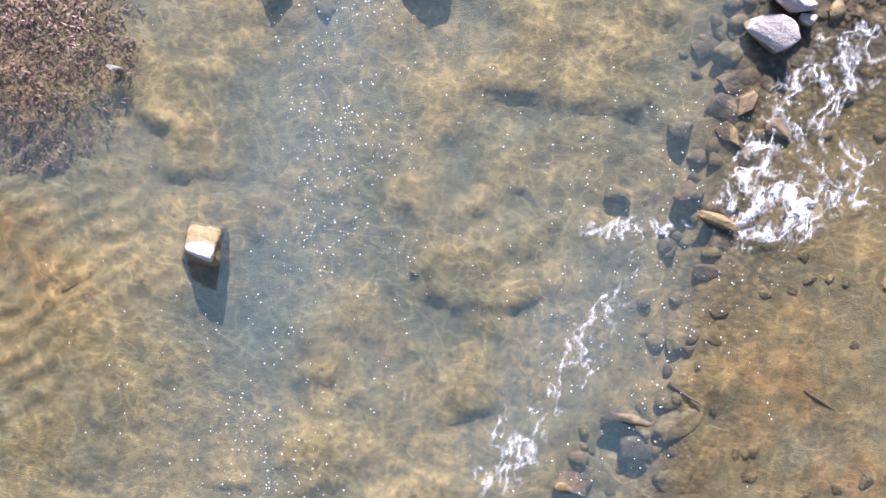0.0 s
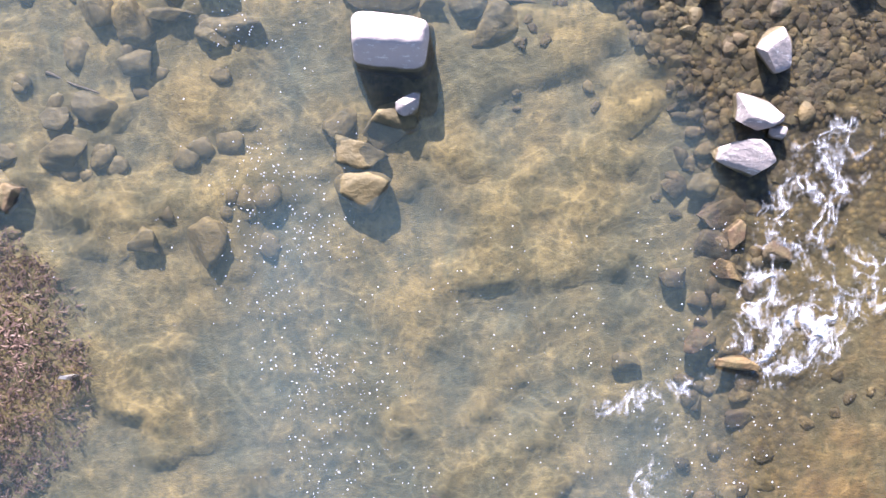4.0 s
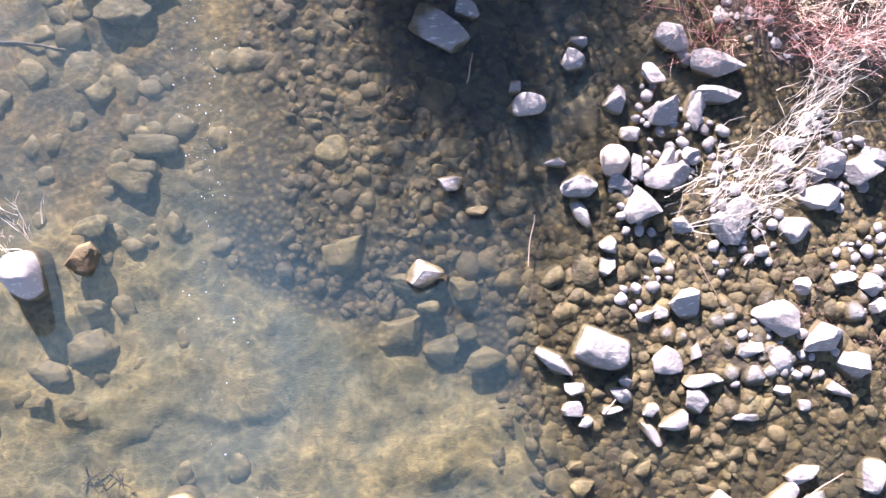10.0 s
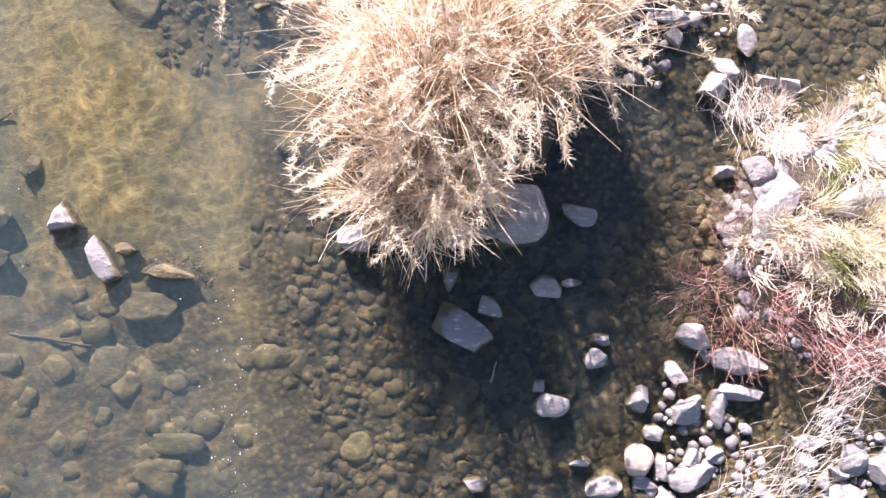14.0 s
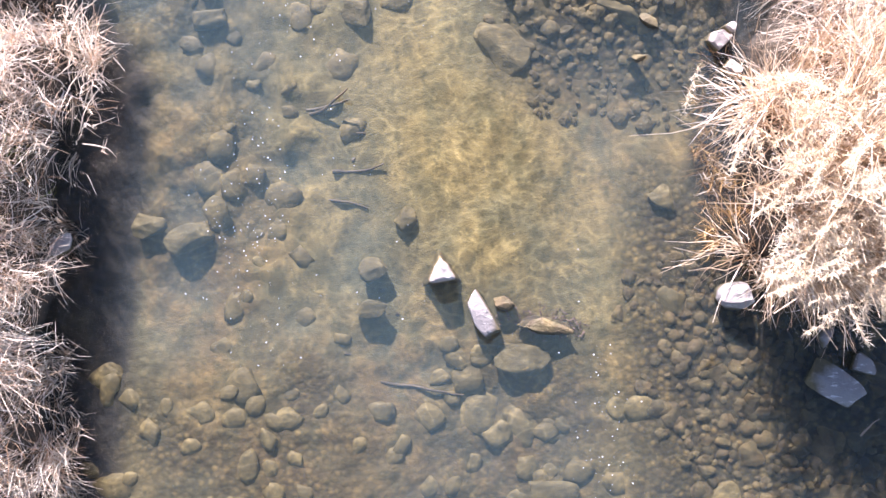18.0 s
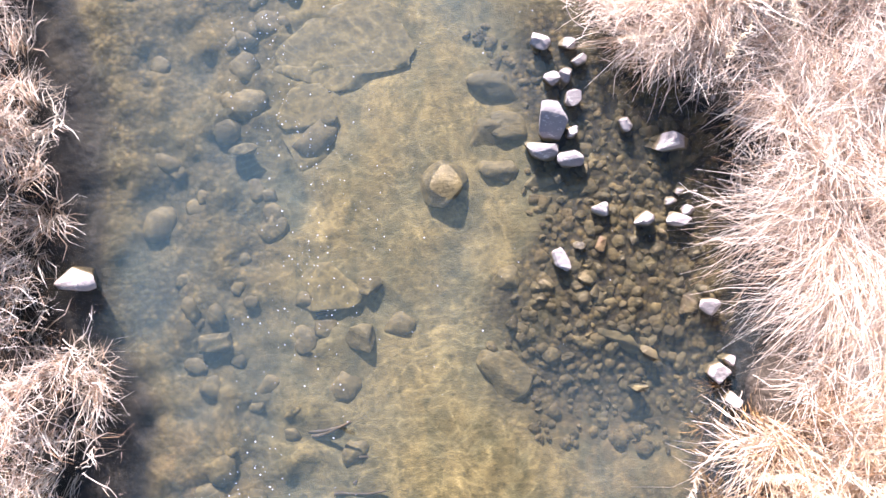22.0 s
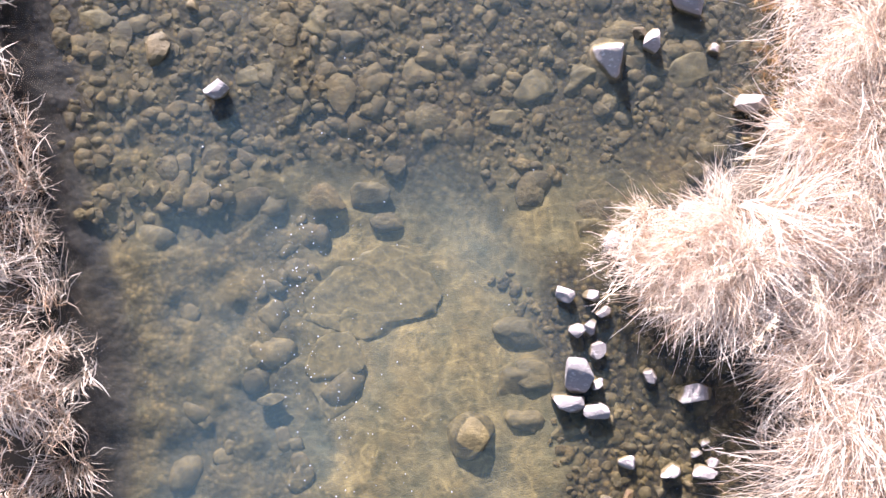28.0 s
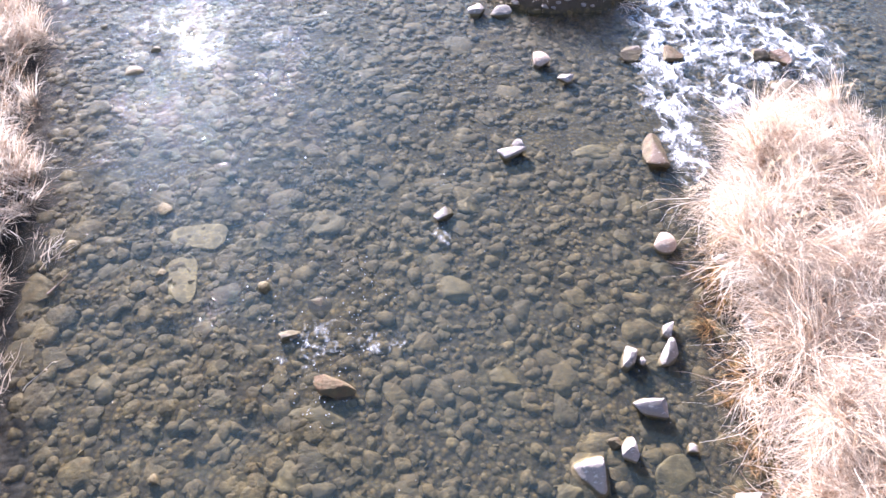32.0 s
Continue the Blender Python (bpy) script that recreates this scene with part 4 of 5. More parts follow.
place_stones([
    ("w", -2.01, 14.65, 0.18, 0.07, 10, 0.02),
    ("w", -7.69, 15.72, 0.45, 0.26, 8, 0.16),
    ("round", -4.02, 16.68, 0.53, 0.45, 60, 0.04),
    ("w", -0.25, 15.52, 0.29, 0.24, 60, 0.40),
    ("o", -3.38, 17.28, 0.38, 0.35, 0, -0.05),
    ("o", -3.47, 17.71, 0.59, 0.41, -10, -0.05),
    ("o", -3.38, 16.87, 0.42, 0.27, -20, -0.05),
    ("o", -3.04, 16.74, 0.36, 0.23, -10, -0.02),
    ("o", -3.38, 15.75, 0.30, 0.27, 0, -0.06),
    ("o", -1.91, 15.91, 0.36, 0.21, 0, -0.02),
    ("o", -2.20, 15.15, 0.47, 0.17, -25, -0.02),
    ("o", -3.43, 14.79, 0.64, 0.46, -40, -0.12),
])
place_stones([
    ("o", -4.76, 15.66, 0.26, 0.20, 10, -0.05),
    ("o", -4.82, 15.14, 0.30, 0.29, 0, -0.12),
    ("o", -6.05, 17.06, 0.30, 0.13, 0, -0.06),
    ("flat", -5.17, 15.66, 0.64, 0.52, 10, -0.14),
    ("flat", -5.44, 17.17, 0.46, 0.64, 20, -0.14),
    ("flat", -5.24, 17.87, 1.10, 0.41, 6, -0.14),
    ("o", -6.33, 15.08, 0.35, 0.23, 20, -0.06),
])
place_stones([
    ("w", -6.71, 20.33, 0.27, 0.21, 11, 0.14),
    ("o", -6.36, 20.53, 0.44, 0.25, 11, -0.02),
    ("peak", -2.50, 20.75, 0.52, 0.62, 0, 0.30),
    ("o", -2.74, 20.60, 0.58, 0.33, 26, -0.05),
    ("w", -2.03, 20.93, 0.29, 0.18, 74, 0.16),
    ("r", -2.16, 21.04, 0.16, 0.14, 1, 0.05),
    ("w", -1.62, 21.36, 0.36, 0.26, -5, 0.18),
    ("w", -1.36, 20.86, 0.14, 0.11, 1, 0.06),
    ("w", -0.97, 20.25, 0.38, 0.22, 11, 0.30),
    ("w", -2.53, 18.73, 0.22, 0.16, 69, 0.12),
    ("w", -3.04, 18.19, 0.21, 0.16, -30, 0.10),
    ("w", -2.72, 18.16, 0.18, 0.12, 10, 0.10),
])
place_stones([
    ("w", -2.62, 18.00, 0.18, 0.12, 10, 0.10),
    ("o", -3.53, 17.25, 0.45, 0.37, 0, -0.05),
    ("o", -3.33, 20.42, 0.48, 0.39, 60, -0.03),
    ("o", -3.64, 20.07, 0.34, 0.19, 1, -0.05),
    ("o", -5.12, 19.23, 0.43, 0.30, -10, -0.04),
    ("flat", -5.40, 17.46, 0.65, 0.57, 61, -0.16),
    ("flat", -5.02, 18.21, 1.47, 0.90, 5, -0.12),
    ("o", -1.57, 20.62, 0.46, 0.36, 31, -0.02),
    ("o", -5.68, 21.13, 0.39, 0.35, 32, -0.05),
    ("o", -8.08, 21.14, 0.38, 0.26, 1, -0.04),
])
place_stones([
    ("o", -2.74, 18.91, 0.42, 0.24, 0, -0.03),
])
place_stones([
    ("w", -1.68, 22.05, 0.35, 0.18, 66, 0.16),
    ("w", -1.22, 21.99, 0.38, 0.19, 57, 0.16),
    ("w", -1.10, 22.32, 0.22, 0.14, 57, 0.14),
    ("w", -1.56, 21.95, 0.12, 0.11, 1, 0.08),
    ("pink", -0.66, 23.65, 0.31, 0.32, 1, 0.16),
    ("o", -0.75, 23.25, 0.49, 0.35, -11, 0.00),
    ("r", -5.14, 22.09, 0.50, 0.25, -26, 0.07),
    ("o", -5.36, 21.82, 0.67, 0.33, -26, -0.02),
    ("w", -5.70, 22.86, 0.27, 0.15, 1, 0.04),
    ("r", -5.30, 23.21, 0.31, 0.33, 1, 0.02),
    ("w", -3.57, 24.56, 0.30, 0.16, 31, 0.06),
    ("o", -3.15, 24.70, 0.42, 0.36, 36, 0.00),
])
place_stones([
    ("o", -3.73, 23.75, 0.39, 0.35, 1, -0.03),
    ("o", -5.16, 24.64, 0.55, 0.43, 1, -0.04),
    ("flat", -6.90, 24.57, 0.77, 0.46, -5, -0.06),
    ("flat", -7.07, 23.87, 0.44, 0.81, 1, -0.06),
    ("o", -6.16, 24.34, 0.45, 0.34, 26, -0.05),
    ("o", -7.83, 22.55, 0.43, 0.29, 1, -0.05),
    ("o", -3.22, 21.98, 0.34, 0.33, 1, -0.04),
    ("o", -3.56, 23.27, 0.50, 0.39, -22, -0.03),
    ("o", -6.20, 21.17, 0.27, 0.18, 1, -0.05),
])
place_stones([
    ("pink", -1.38, 27.90, 0.34, 0.36, 23, 0.16),
    ("w", -2.37, 25.65, 0.44, 0.24, 7, 0.10),
    ("w", -2.25, 25.80, 0.21, 0.19, -7, 0.12),
    ("w", -2.20, 29.66, 0.35, 0.42, -6, 0.12),
    ("w", -1.79, 29.50, 0.38, 0.37, -41, 0.12),
    ("o", -1.01, 25.67, 0.44, 0.31, -7, -0.03),
    ("o", -3.79, 27.30, 0.47, 0.30, -6, -0.03),
    ("o", -5.82, 26.85, 0.40, 0.28, 9, -0.03),
    ("r", 0.26, 27.95, 0.41, 0.45, -6, 0.12),
    ("r", 2.91, 27.47, 0.45, 0.50, -6, 0.14),
    ("r", 2.58, 27.66, 0.41, 0.43, -6, 0.12),
    ("r", 0.99, 27.80, 0.41, 0.42, -6, 0.10),
])
place_stones([
    ("r", 2.69, 26.70, 0.39, 0.39, -6, 0.12),
    ("r", -0.16, 25.36, 0.34, 0.75, -8, 0.12),
    ("o", -1.08, 25.60, 0.62, 0.34, -4, -0.02),
    ("w", -1.07, 27.38, 0.30, 0.22, 10, 0.10),
])

# ---- grass ----
def blades(rng, roots, lean, length, width, droop, segs=4, curl=0.35):
    """Ribbons that rise from roots, bend along lean (x, y) and hang over at the tip."""
    n = len(roots)
    t = np.linspace(0, 1, segs + 1)
    flat = np.linalg.norm(lean, axis=1)
    head = np.arctan2(lean[:, 1], lean[:, 0])[:, None] + np.cumsum(rng.normal(0, curl, (n, segs)), 1)
    tip = np.clip(0.75 * flat[:, None] + 2.2 * droop[:, None] * ((np.arange(segs) + 0.5) / segs) ** 1.5, 0, 2.3) + rng.normal(0, 0.08, (n, segs))
    step = np.stack([np.sin(tip) * np.cos(head), np.sin(tip) * np.sin(head), np.cos(tip)], -1) * (length / segs)[:, None, None]
    P = np.concatenate([roots[:, None], roots[:, None] + np.cumsum(step, 1)], 1)
    a = rng.uniform(0, np.pi, n)
    cross = np.stack([np.cos(a), np.sin(a), rng.normal(0, 0.35, n)], -1)
    w = (width[:, None] * (1 - 0.8 * t ** 1.5))[..., None] * cross[:, None] / 2
    V = np.stack([P - w, P + w], 2).reshape(-1, 3)
    k = (np.arange(n)[:, None] * (segs + 1) + np.arange(segs)).ravel() * 2
    return V, np.stack([k, k + 1, k + 3, k + 2], -1), P[:, -1]


def plumes(rng, tips, lean, size, count=90):
    """Feathery seed heads: fine hairs set along the end of a stalk."""
    n = len(tips)
    base = np.repeat(tips, count, 0)
    way = np.repeat(lean, count, 0)
    sz = np.repeat(size, count)
    along = rng.uniform(-1, 0.6, n * count) * sz
    base = base + np.c_[way * along[:, None], -0.25 * along]
    d = rng.normal(0, 1, (n * count, 2)) + way * 0.7
    V, F, _ = blades(rng, base, d * 0.6, sz * rng.uniform(0.2, 0.48, n * count), np.full(n * count, 0.006), np.full(n * count, 0.5), 2)
    return V, F


def part(name, data, parent, label=""):
    ob = new(name, data)
    ob.parent = parent
    return tagged(ob, label)


def stuff_part(name, data, parent, label=""):
    return tagged(part(name, data, parent, label), kind="stuff")


def tussock(seed, x, y, radius, tall, count, bias=(0, 0), heads=0, green=0, spread=0.5, messy=0.33, curl=0.35, fine=1.0, label="", name="grass_tussock", material=None):
    """A clump of dry grass with blades, fallen stalks, some seed heads and young green shoots."""
    rng = np.random.default_rng(seed)
    root = new(name)
    z0 = float(bed(np.array([x]), np.array([y]))[0])
    root.matrix_world = pose(x, y, z0)
    tagged(root, label or "dense tussock of pale dry grass on the bank", "grass", "dry grass on the banks")

    def bunch(n, scale, wide, out):
        nb = max(5, n // 34)
        a, r = rng.uniform(0, 2 * np.pi, nb), radius * np.sqrt(rng.uniform(0, 1, nb))
        heart = np.c_[r * np.cos(a), r * np.sin(a)]
        pick = rng.integers(0, nb, n)
        xy = heart[pick] + rng.normal(0, 0.038, (n, 2))
        z = bed(x + xy[:, 0], y + xy[:, 1]) - z0 - 0.03
        own = heart / radius * spread * out + np.array(bias) * rng.uniform(0.4, 1.3, (nb, 1)) + rng.normal(0, messy * out, (nb, 2))
        lean = own[pick] + rng.normal(0, 0.12, (n, 2))
        scale = scale * rng.uniform(0.6, 1.12, nb)[pick]
        length = tall * scale * rng.uniform(0.6, 1.08, n)
        return np.c_[xy, z], lean, length, rng.uniform(0.6, 1.2, n) * wide * fine, rng.uniform(0.1, 0.65, n)

    r, lean, length, w, droop = bunch(count, 1.0, 0.0125, 1.0)
    V, F, _ = blades(rng, r, lean, length, w, droop, 4, curl)
    stuff_part("foliage", mesh_of("foliage", V, F, material or STRAW), root, "dry straw-coloured blades")
    r, lean, length, w, droop = bunch(count // 5, 0.75, 0.015, 1.7)
    V, F, _ = blades(rng, r, lean, length, w, droop + 0.15)
    stuff_part("thatch", mesh_of("thatch", V, F, BLEACHED), root, "bleached bent stalks")
    if heads:
        r, lean, length, w, droop = bunch(heads, 1.12, 0.008, 0.9)
        V, F, tips = blades(rng, r, lean, length, w, droop * 0.6)
        stuff_part("straw", mesh_of("straw", V, F, STRAW), root)
        way = lean / np.maximum(np.linalg.norm(lean, axis=1), 0.2)[:, None]
        V, F = plumes(rng, tips, way, rng.uniform(0.13, 0.24, heads))
        stuff_part("plumage", mesh_of("plumage", V, F, PLUME), root, "fluffy cream seed heads")
    if green:
        r, lean, length, w, droop = bunch(green, 0.9 if tall < 0.6 else 0.5, 0.009, 0.8)
        V, F, _ = blades(rng, r, lean, length, w, droop)
        stuff_part("greenery", mesh_of("greenery", V, F, GREEN), root, "young green grass shoots")
    return root


def wild(seed, x0, x1, y0, y1, inside, gap):
    """Random centres at least gap apart."""
    rng, found = np.random.default_rng(seed), []
    for _ in range(4000):
        x, y = rng.uniform(x0, x1), rng.uniform(y0, y1)
        if inside(x, y) and all((x - a) ** 2 + (y - b) ** 2 > gap ** 2 for a, b in found):
            found.append((x, y))
    return found


rng0 = np.random.default_rng(5)
# the tall plumed clump at the island's downstream tip
for k, (x, y, r, tall) in enumerate([(-0.66, 12.68, 0.32, 1.05), (-0.28, 12.85, 0.28, 1.1), (-0.6, 13.4, 0.4, 1.35), (0.05, 13.6, 0.42, 1.35), (0.75, 13.95, 0.3, 1.1), (-0.6, 14.1, 0.45, 1.35), (0.4, 14.3, 0.55, 1.5), (1.1, 14.6, 0.4, 1.35)]):
    tussock(100 + k, x + 0.12, y, r * 1.1, tall, 620 if x < 0 else 300, (0.0, -0.1), fine=1.1, heads=46 if x < 0 else 26, material=REED, spread=0.18, messy=0.34, curl=0.4, label="tall clump of dry plumed grass on the island's tip", name="plume_grass")
for k, (x, y) in enumerate([(-0.3, 13.7), (0.1, 14.1), (0.5, 13.9), (0.9, 14.4)]):
    tussock(120 + k, x, y, 0.42, 2.3, 130, (0.0, 0.02), heads=20, material=REED, spread=0.08, messy=0.1, curl=0.12, fine=1.3, label="sparse tall reed stalks with seed heads on the island's tip", name="plume_grass")
# the rest of the island
for k, (x, y) in enumerate(wild(7, -2.4, 3.2, 14.8, 25.9, lambda x, y: island_west(y) + 0.42 < x < island_east(y) - 0.2, 0.54)):
    near = x - island_west(y) < 0.9
    tussock(200 + k, x + (0.22 if near else 0.1), y, rng0.uniform(0.34, 0.5), rng0.uniform(0.85, 1.45), 800 if x - island_west(y) < 2.2 else 480, (-0.7 + 0.3 * rng0.normal(), -0.45 + 0.3 * rng0.normal()) if near else (-1.2 + 0.35 * rng0.normal(), -0.7 + 0.4 * rng0.normal()),
            heads=3 if rng0.random() < 0.3 else 0, green=14 if rng0.random() < 0.12 else 0, spread=0.2 if near else 0.12, messy=0.34, curl=0.36, fine=0.72)
# the blunt western nose of the island
for k, (x, y) in enumerate([(-1.85, 18.5), (-1.55, 18.95), (-1.5, 18.2), (-1.95, 18.85)]):
    tussock(380 + k, x, y, 0.36, 0.85, 620, (-0.7, -0.3), spread=0.25, messy=0.34, curl=0.36, fine=0.72)
# the west bank
for k, (x, y) in enumerate(wild(9, -12, -7, 9, 31, lambda x, y: west_edge(y) - 2.4 < x < west_edge(y) - 0.32, 0.46)):
    near = west_edge(y) - x < 0.8
    tussock(400 + k, x, y, rng0.uniform(0.32, 0.46), rng0.uniform(0.6, 0.95) if near else rng0.uniform(0.85, 1.2), 600, (0.12 if near else 0.3, -0.35), fine=0.8, messy=0.42, spread=0.3, curl=0.6, green=60 if 12.8 < y < 14.6 else 0)
# wet brown grass trailing in the water along the island
for k, y in enumerate([12.9, 13.3, 13.7, 14.1, 14.5, 20.3, 20.7, 21.1, 21.5, 21.9, 22.3, 22.7, 23.1, 23.5]):
    tussock(650 + k, float(island_west(y)) + 0.12, y, 0.2, 0.42, 110, (-0.9, -0.5), spread=0.3, label="wet brown grass trailing into the water", name="trailing_grass", material=WET_GRASS)
# small islet upstream
for k, (x, y) in enumerate([(-1.4, 30.4), (-0.8, 30.1), (-0.1, 29.95), (0.5, 30.0), (-0.6, 30.8), (0.2, 30.7)]):
    tussock(600 + k, x, y, 0.45, 0.7, 420, (0.0, -0.2))
# shrubby bank by the pebbles
for k, (x, y, r, tall, g) in enumerate([(3.1, 12.1, 0.35, 0.42, 120), (3.55, 12.2, 0.4, 0.45, 220), (4.0, 12.2, 0.4, 0.45, 200), (3.6, 11.75, 0.4, 0.4, 90), (4.3, 11.8, 0.4, 0.45, 0), (4.2, 12.9, 0.4, 0.5, 120), (3.7, 13.1, 0.35, 0.45, 200), (4.4, 13.6, 0.3, 0.4, 300), (4.8, 12.3, 0.4, 0.5, 160), (3.1, 13.4, 0.3, 0.4, 0)]):
    tussock(700 + k, x, y, r, tall, 640, (-0.15, -0.1), green=g, fine=0.65, messy=0.45, label="low dry grass with green shoots on the stony bank", material=CREAM if k % 3 else BLEACHED)


def twigs(seed, name, x, y, z, count, long, thick, bias, spread, material, label, category="shrub"):
    """Thin stems that fan out from one foot, with side twigs."""
    rng = np.random.default_rng(seed)
    root = new(name)
    root.matrix_world = pose(x, y, z)
    tagged(root, label, category)
    r = np.c_[rng.normal(0, 0.12, (count, 2)), np.zeros(count)]
    lean = rng.normal(0, spread, (count, 2)) + np.array(bias)
    length = long * rng.uniform(0.5, 1.1, count)
    V, F, tips = blades(rng, r, lean, length, np.full(count, thick), rng.uniform(0, 0.35, count))
    stuff_part("stemwork", mesh_of("stemwork", V, F, material), root)
    many = count * 2
    pick = rng.integers(0, count, many)
    start = r[pick] + (tips[pick] - r[pick]) * rng.uniform(0.45, 0.9, many)[:, None]
    V, F, _ = blades(rng, start, lean[pick] * 0.7 + rng.normal(0, 0.5, (many, 2)), length[pick] * 0.35, np.full(many, thick * 0.6), np.full(many, 0.2), 3)
    stuff_part("twiggery", mesh_of("twiggery", V, F, material), root)
    return root


for k, (x, y, bx, by, n) in enumerate([(2.55, 11.75, -0.7, 0.0, 70), (2.7, 11.3, -0.6, -0.3, 60), (3.5, 11.25, 0.0, -0.5, 70), (4.0, 11.2, 0.3, -0.4, 60), (2.7, 12.3, -0.6, 0.3, 50), (3.1, 11.6, -0.3, -0.3, 60)]):
    twigs(800 + k, "red_twig_shrub", x, y, float(bed(np.array([x]), np.array([y]))[0]), n, 0.8, 0.0058, (bx, by), 0.4, RED, "leafless red-stemmed shrub on the stony bank")
for k, (x, y, bx, by, n, long) in enumerate([(-1.0, 16.55, -0.9, 0.15, 12, 0.6), (-2.3, 18.45, -0.9, 0.1, 40, 0.7), (-7.6, 13.9, 0.9, 0.5, 10, 0.6), (-7.7, 15.0, 0.8, -0.1, 14, 0.6), (-4.05, 9.35, 0.0, 0.7, 14, 0.45), (-8.9, 22.6, 0.7, 0.1, 14, 0.7), (-8.9, 24.3, 0.8, 0.2, 14, 0.7)]):
    twigs(820 + k, "dry_twigs", x, y, max(0.05, float(bed(np.array([x]), np.array([y]))[0])), n, long, 0.011, (bx, by), 0.3, BLEACHED, "bleached dead twigs reaching over the water", "twigs")


def stalk_pile(seed, name, x, y, turn, long, wide, count, label):
    """A mat of flattened, bleached stalks left by high water."""
    rng = np.random.default_rng(seed)
    root = new(name)
    root.matrix_world = pose(x, y, 0.0, 0, 0, turn)
    tagged(root, label, "debris")
    c, s = math.cos(radians(turn)), math.sin(radians(turn))
    u, v = rng.uniform(-long / 2, long / 2, count), rng.normal(0, wide / 3, count)
    v = v + 0.35 * np.sin(u * 1.6)
    z = bed(x + u * c - v * s, y + u * s + v * c) + rng.uniform(0.05, 0.28, count)
    a = rng.normal(0, 0.35, count)
    V, F, _ = blades(rng, np.c_[u, v, z], np.c_[np.cos(a), np.sin(a)] * 1.9, rng.uniform(0.15, 0.55, count), rng.uniform(0.003, 0.0075, count), rng.uniform(0.0, 0.25, count), 4, 0.3)
    stuff_part("straw", mesh_of("straw", V, F, BLEACHED), root)
    return root


stalk_pile(901, "stalk_drift", 3.5, 10.45, 34, 2.5, 0.42, 520, "drift of bleached dead stalks lying over the pebbles")
stalk_pile(902, "stalk_drift", 2.55, 9.75, 20, 0.9, 0.4, 60, "drift of bleached dead stalks lying over the pebbles")
stalk_pile(903, "stalk_drift", 3.0, 13.2, 100, 0.9, 0.5, 160, "tangle of dead stalks between the stones")


def stick(seed, x, y, z, turn, long, thick, tilt=0, label="bare grey stick lying among the stones", material=None):
    rng = np.random.default_rng(seed)
    n, sides = 9, 6
    t = np.linspace(-0.5, 0.5, n)
    bend = np.cumsum(np.cumsum(rng.normal(0, 0.014, (n, 2)), 0), 0) * long
    a = np.arange(sides) * 2 * np.pi / sides
    rad = thick / 2 * (1.1 - 0.7 * (t + 0.5))
    V = np.stack([np.repeat(t[:, None] * long, sides, 1), bend[:, :1] + rad[:, None] * np.cos(a), bend[:, 1:] + rad[:, None] * np.sin(a)], -1).reshape(-1, 3)
    i = (np.arange(n - 1)[:, None] * sides + np.arange(sides)).ravel()
    j = (np.arange(n - 1)[:, None] * sides + (np.arange(sides) + 1) % sides).ravel()
    ob = new("stick", mesh_of("stick", V, np.stack([i, j, j + sides, i + sides], -1), material or BARK))
    ob.matrix_world = pose(x, y, z, 0, tilt, turn)
    return tagged(ob, label, "stick")


stick(1, 3.45, 6.75, 0.17, 38, 0.85, 0.028, -4)
stick(2, 1.75, 7.75, 0.10, 42, 0.5, 0.02, -6)
stick(3, 3.1, 9.1, 0.12, 30, 0.4, 0.015)
stick(4, -4.55, 9.98, 0.04, 75, 0.3, 0.02, -10, "pale twig standing out of the water")
stick(5, -8.55, 24.05, 0.02, 62, 0.5, 0.02, 0, "pale stick drifting on the water")
stick(6, 0.3, 10.95, 0.03, 80, 0.28, 0.02, -15, "pale twig standing out of the water")
stick(7, 2.6, 8.9, 0.08, -55, 0.5, 0.016, 0)
stick(8, 1.0, 9.3, 0.1, -70, 0.45, 0.016, 0)
for k in range(14):
    stick(20 + k, -3.35 + 0.18 * math.sin(k * 2.1), 6.85 + 0.14 * math.cos(k * 3.3), -0.16 + 0.01 * (k % 5), 25 + 23 * k, 0.28 + 0.02 * (k % 4), 0.014, 8 - 2 * (k % 7), "dark waterlogged twig on the river bed", WOOD_AND_CREVICE)


# dark bars added in place of dark crevices and log lines in the bed
for k, (x, y, turn, long) in enumerate([(-4.84, 13.56, 5, 0.54), (-4.67, 13.93, 5, 0.37), (-4.83, 13.77, 59, 0.30), (-5.12, 14.16, 12, 0.46), (-5.02, 13.27, 5, 0.52), (-4.75, 11.59, -15, 0.52), (-4.16, 11.92, -25, 0.67), (-4.20, 11.28, -10, 0.87), (3.15, 0.11, -39, 0.37), (3.25, -0.30, 36, 0.37), (0.13, 0.57, -16, 0.41), (4.79, 0.46, -19, 0.71), (-1.90, 4.94, -20, 0.93), (0.85, 5.72, 8, 0.83), (-3.68, 4.70, -25, 0.57), (-5.16, 14.19, 5, 0.52), (-5.11, 15.40, 5, 0.40), (-1.78, 4.97, -16, 0.76)]):
    stick(60 + k, x, y, float(bed(np.array([x]), np.array([y]))[0]) - 0.012, turn, long, 0.045, 0, "dark bar half buried in the river bed, standing in for dark crevices and log lines", WOOD_AND_CREVICE)

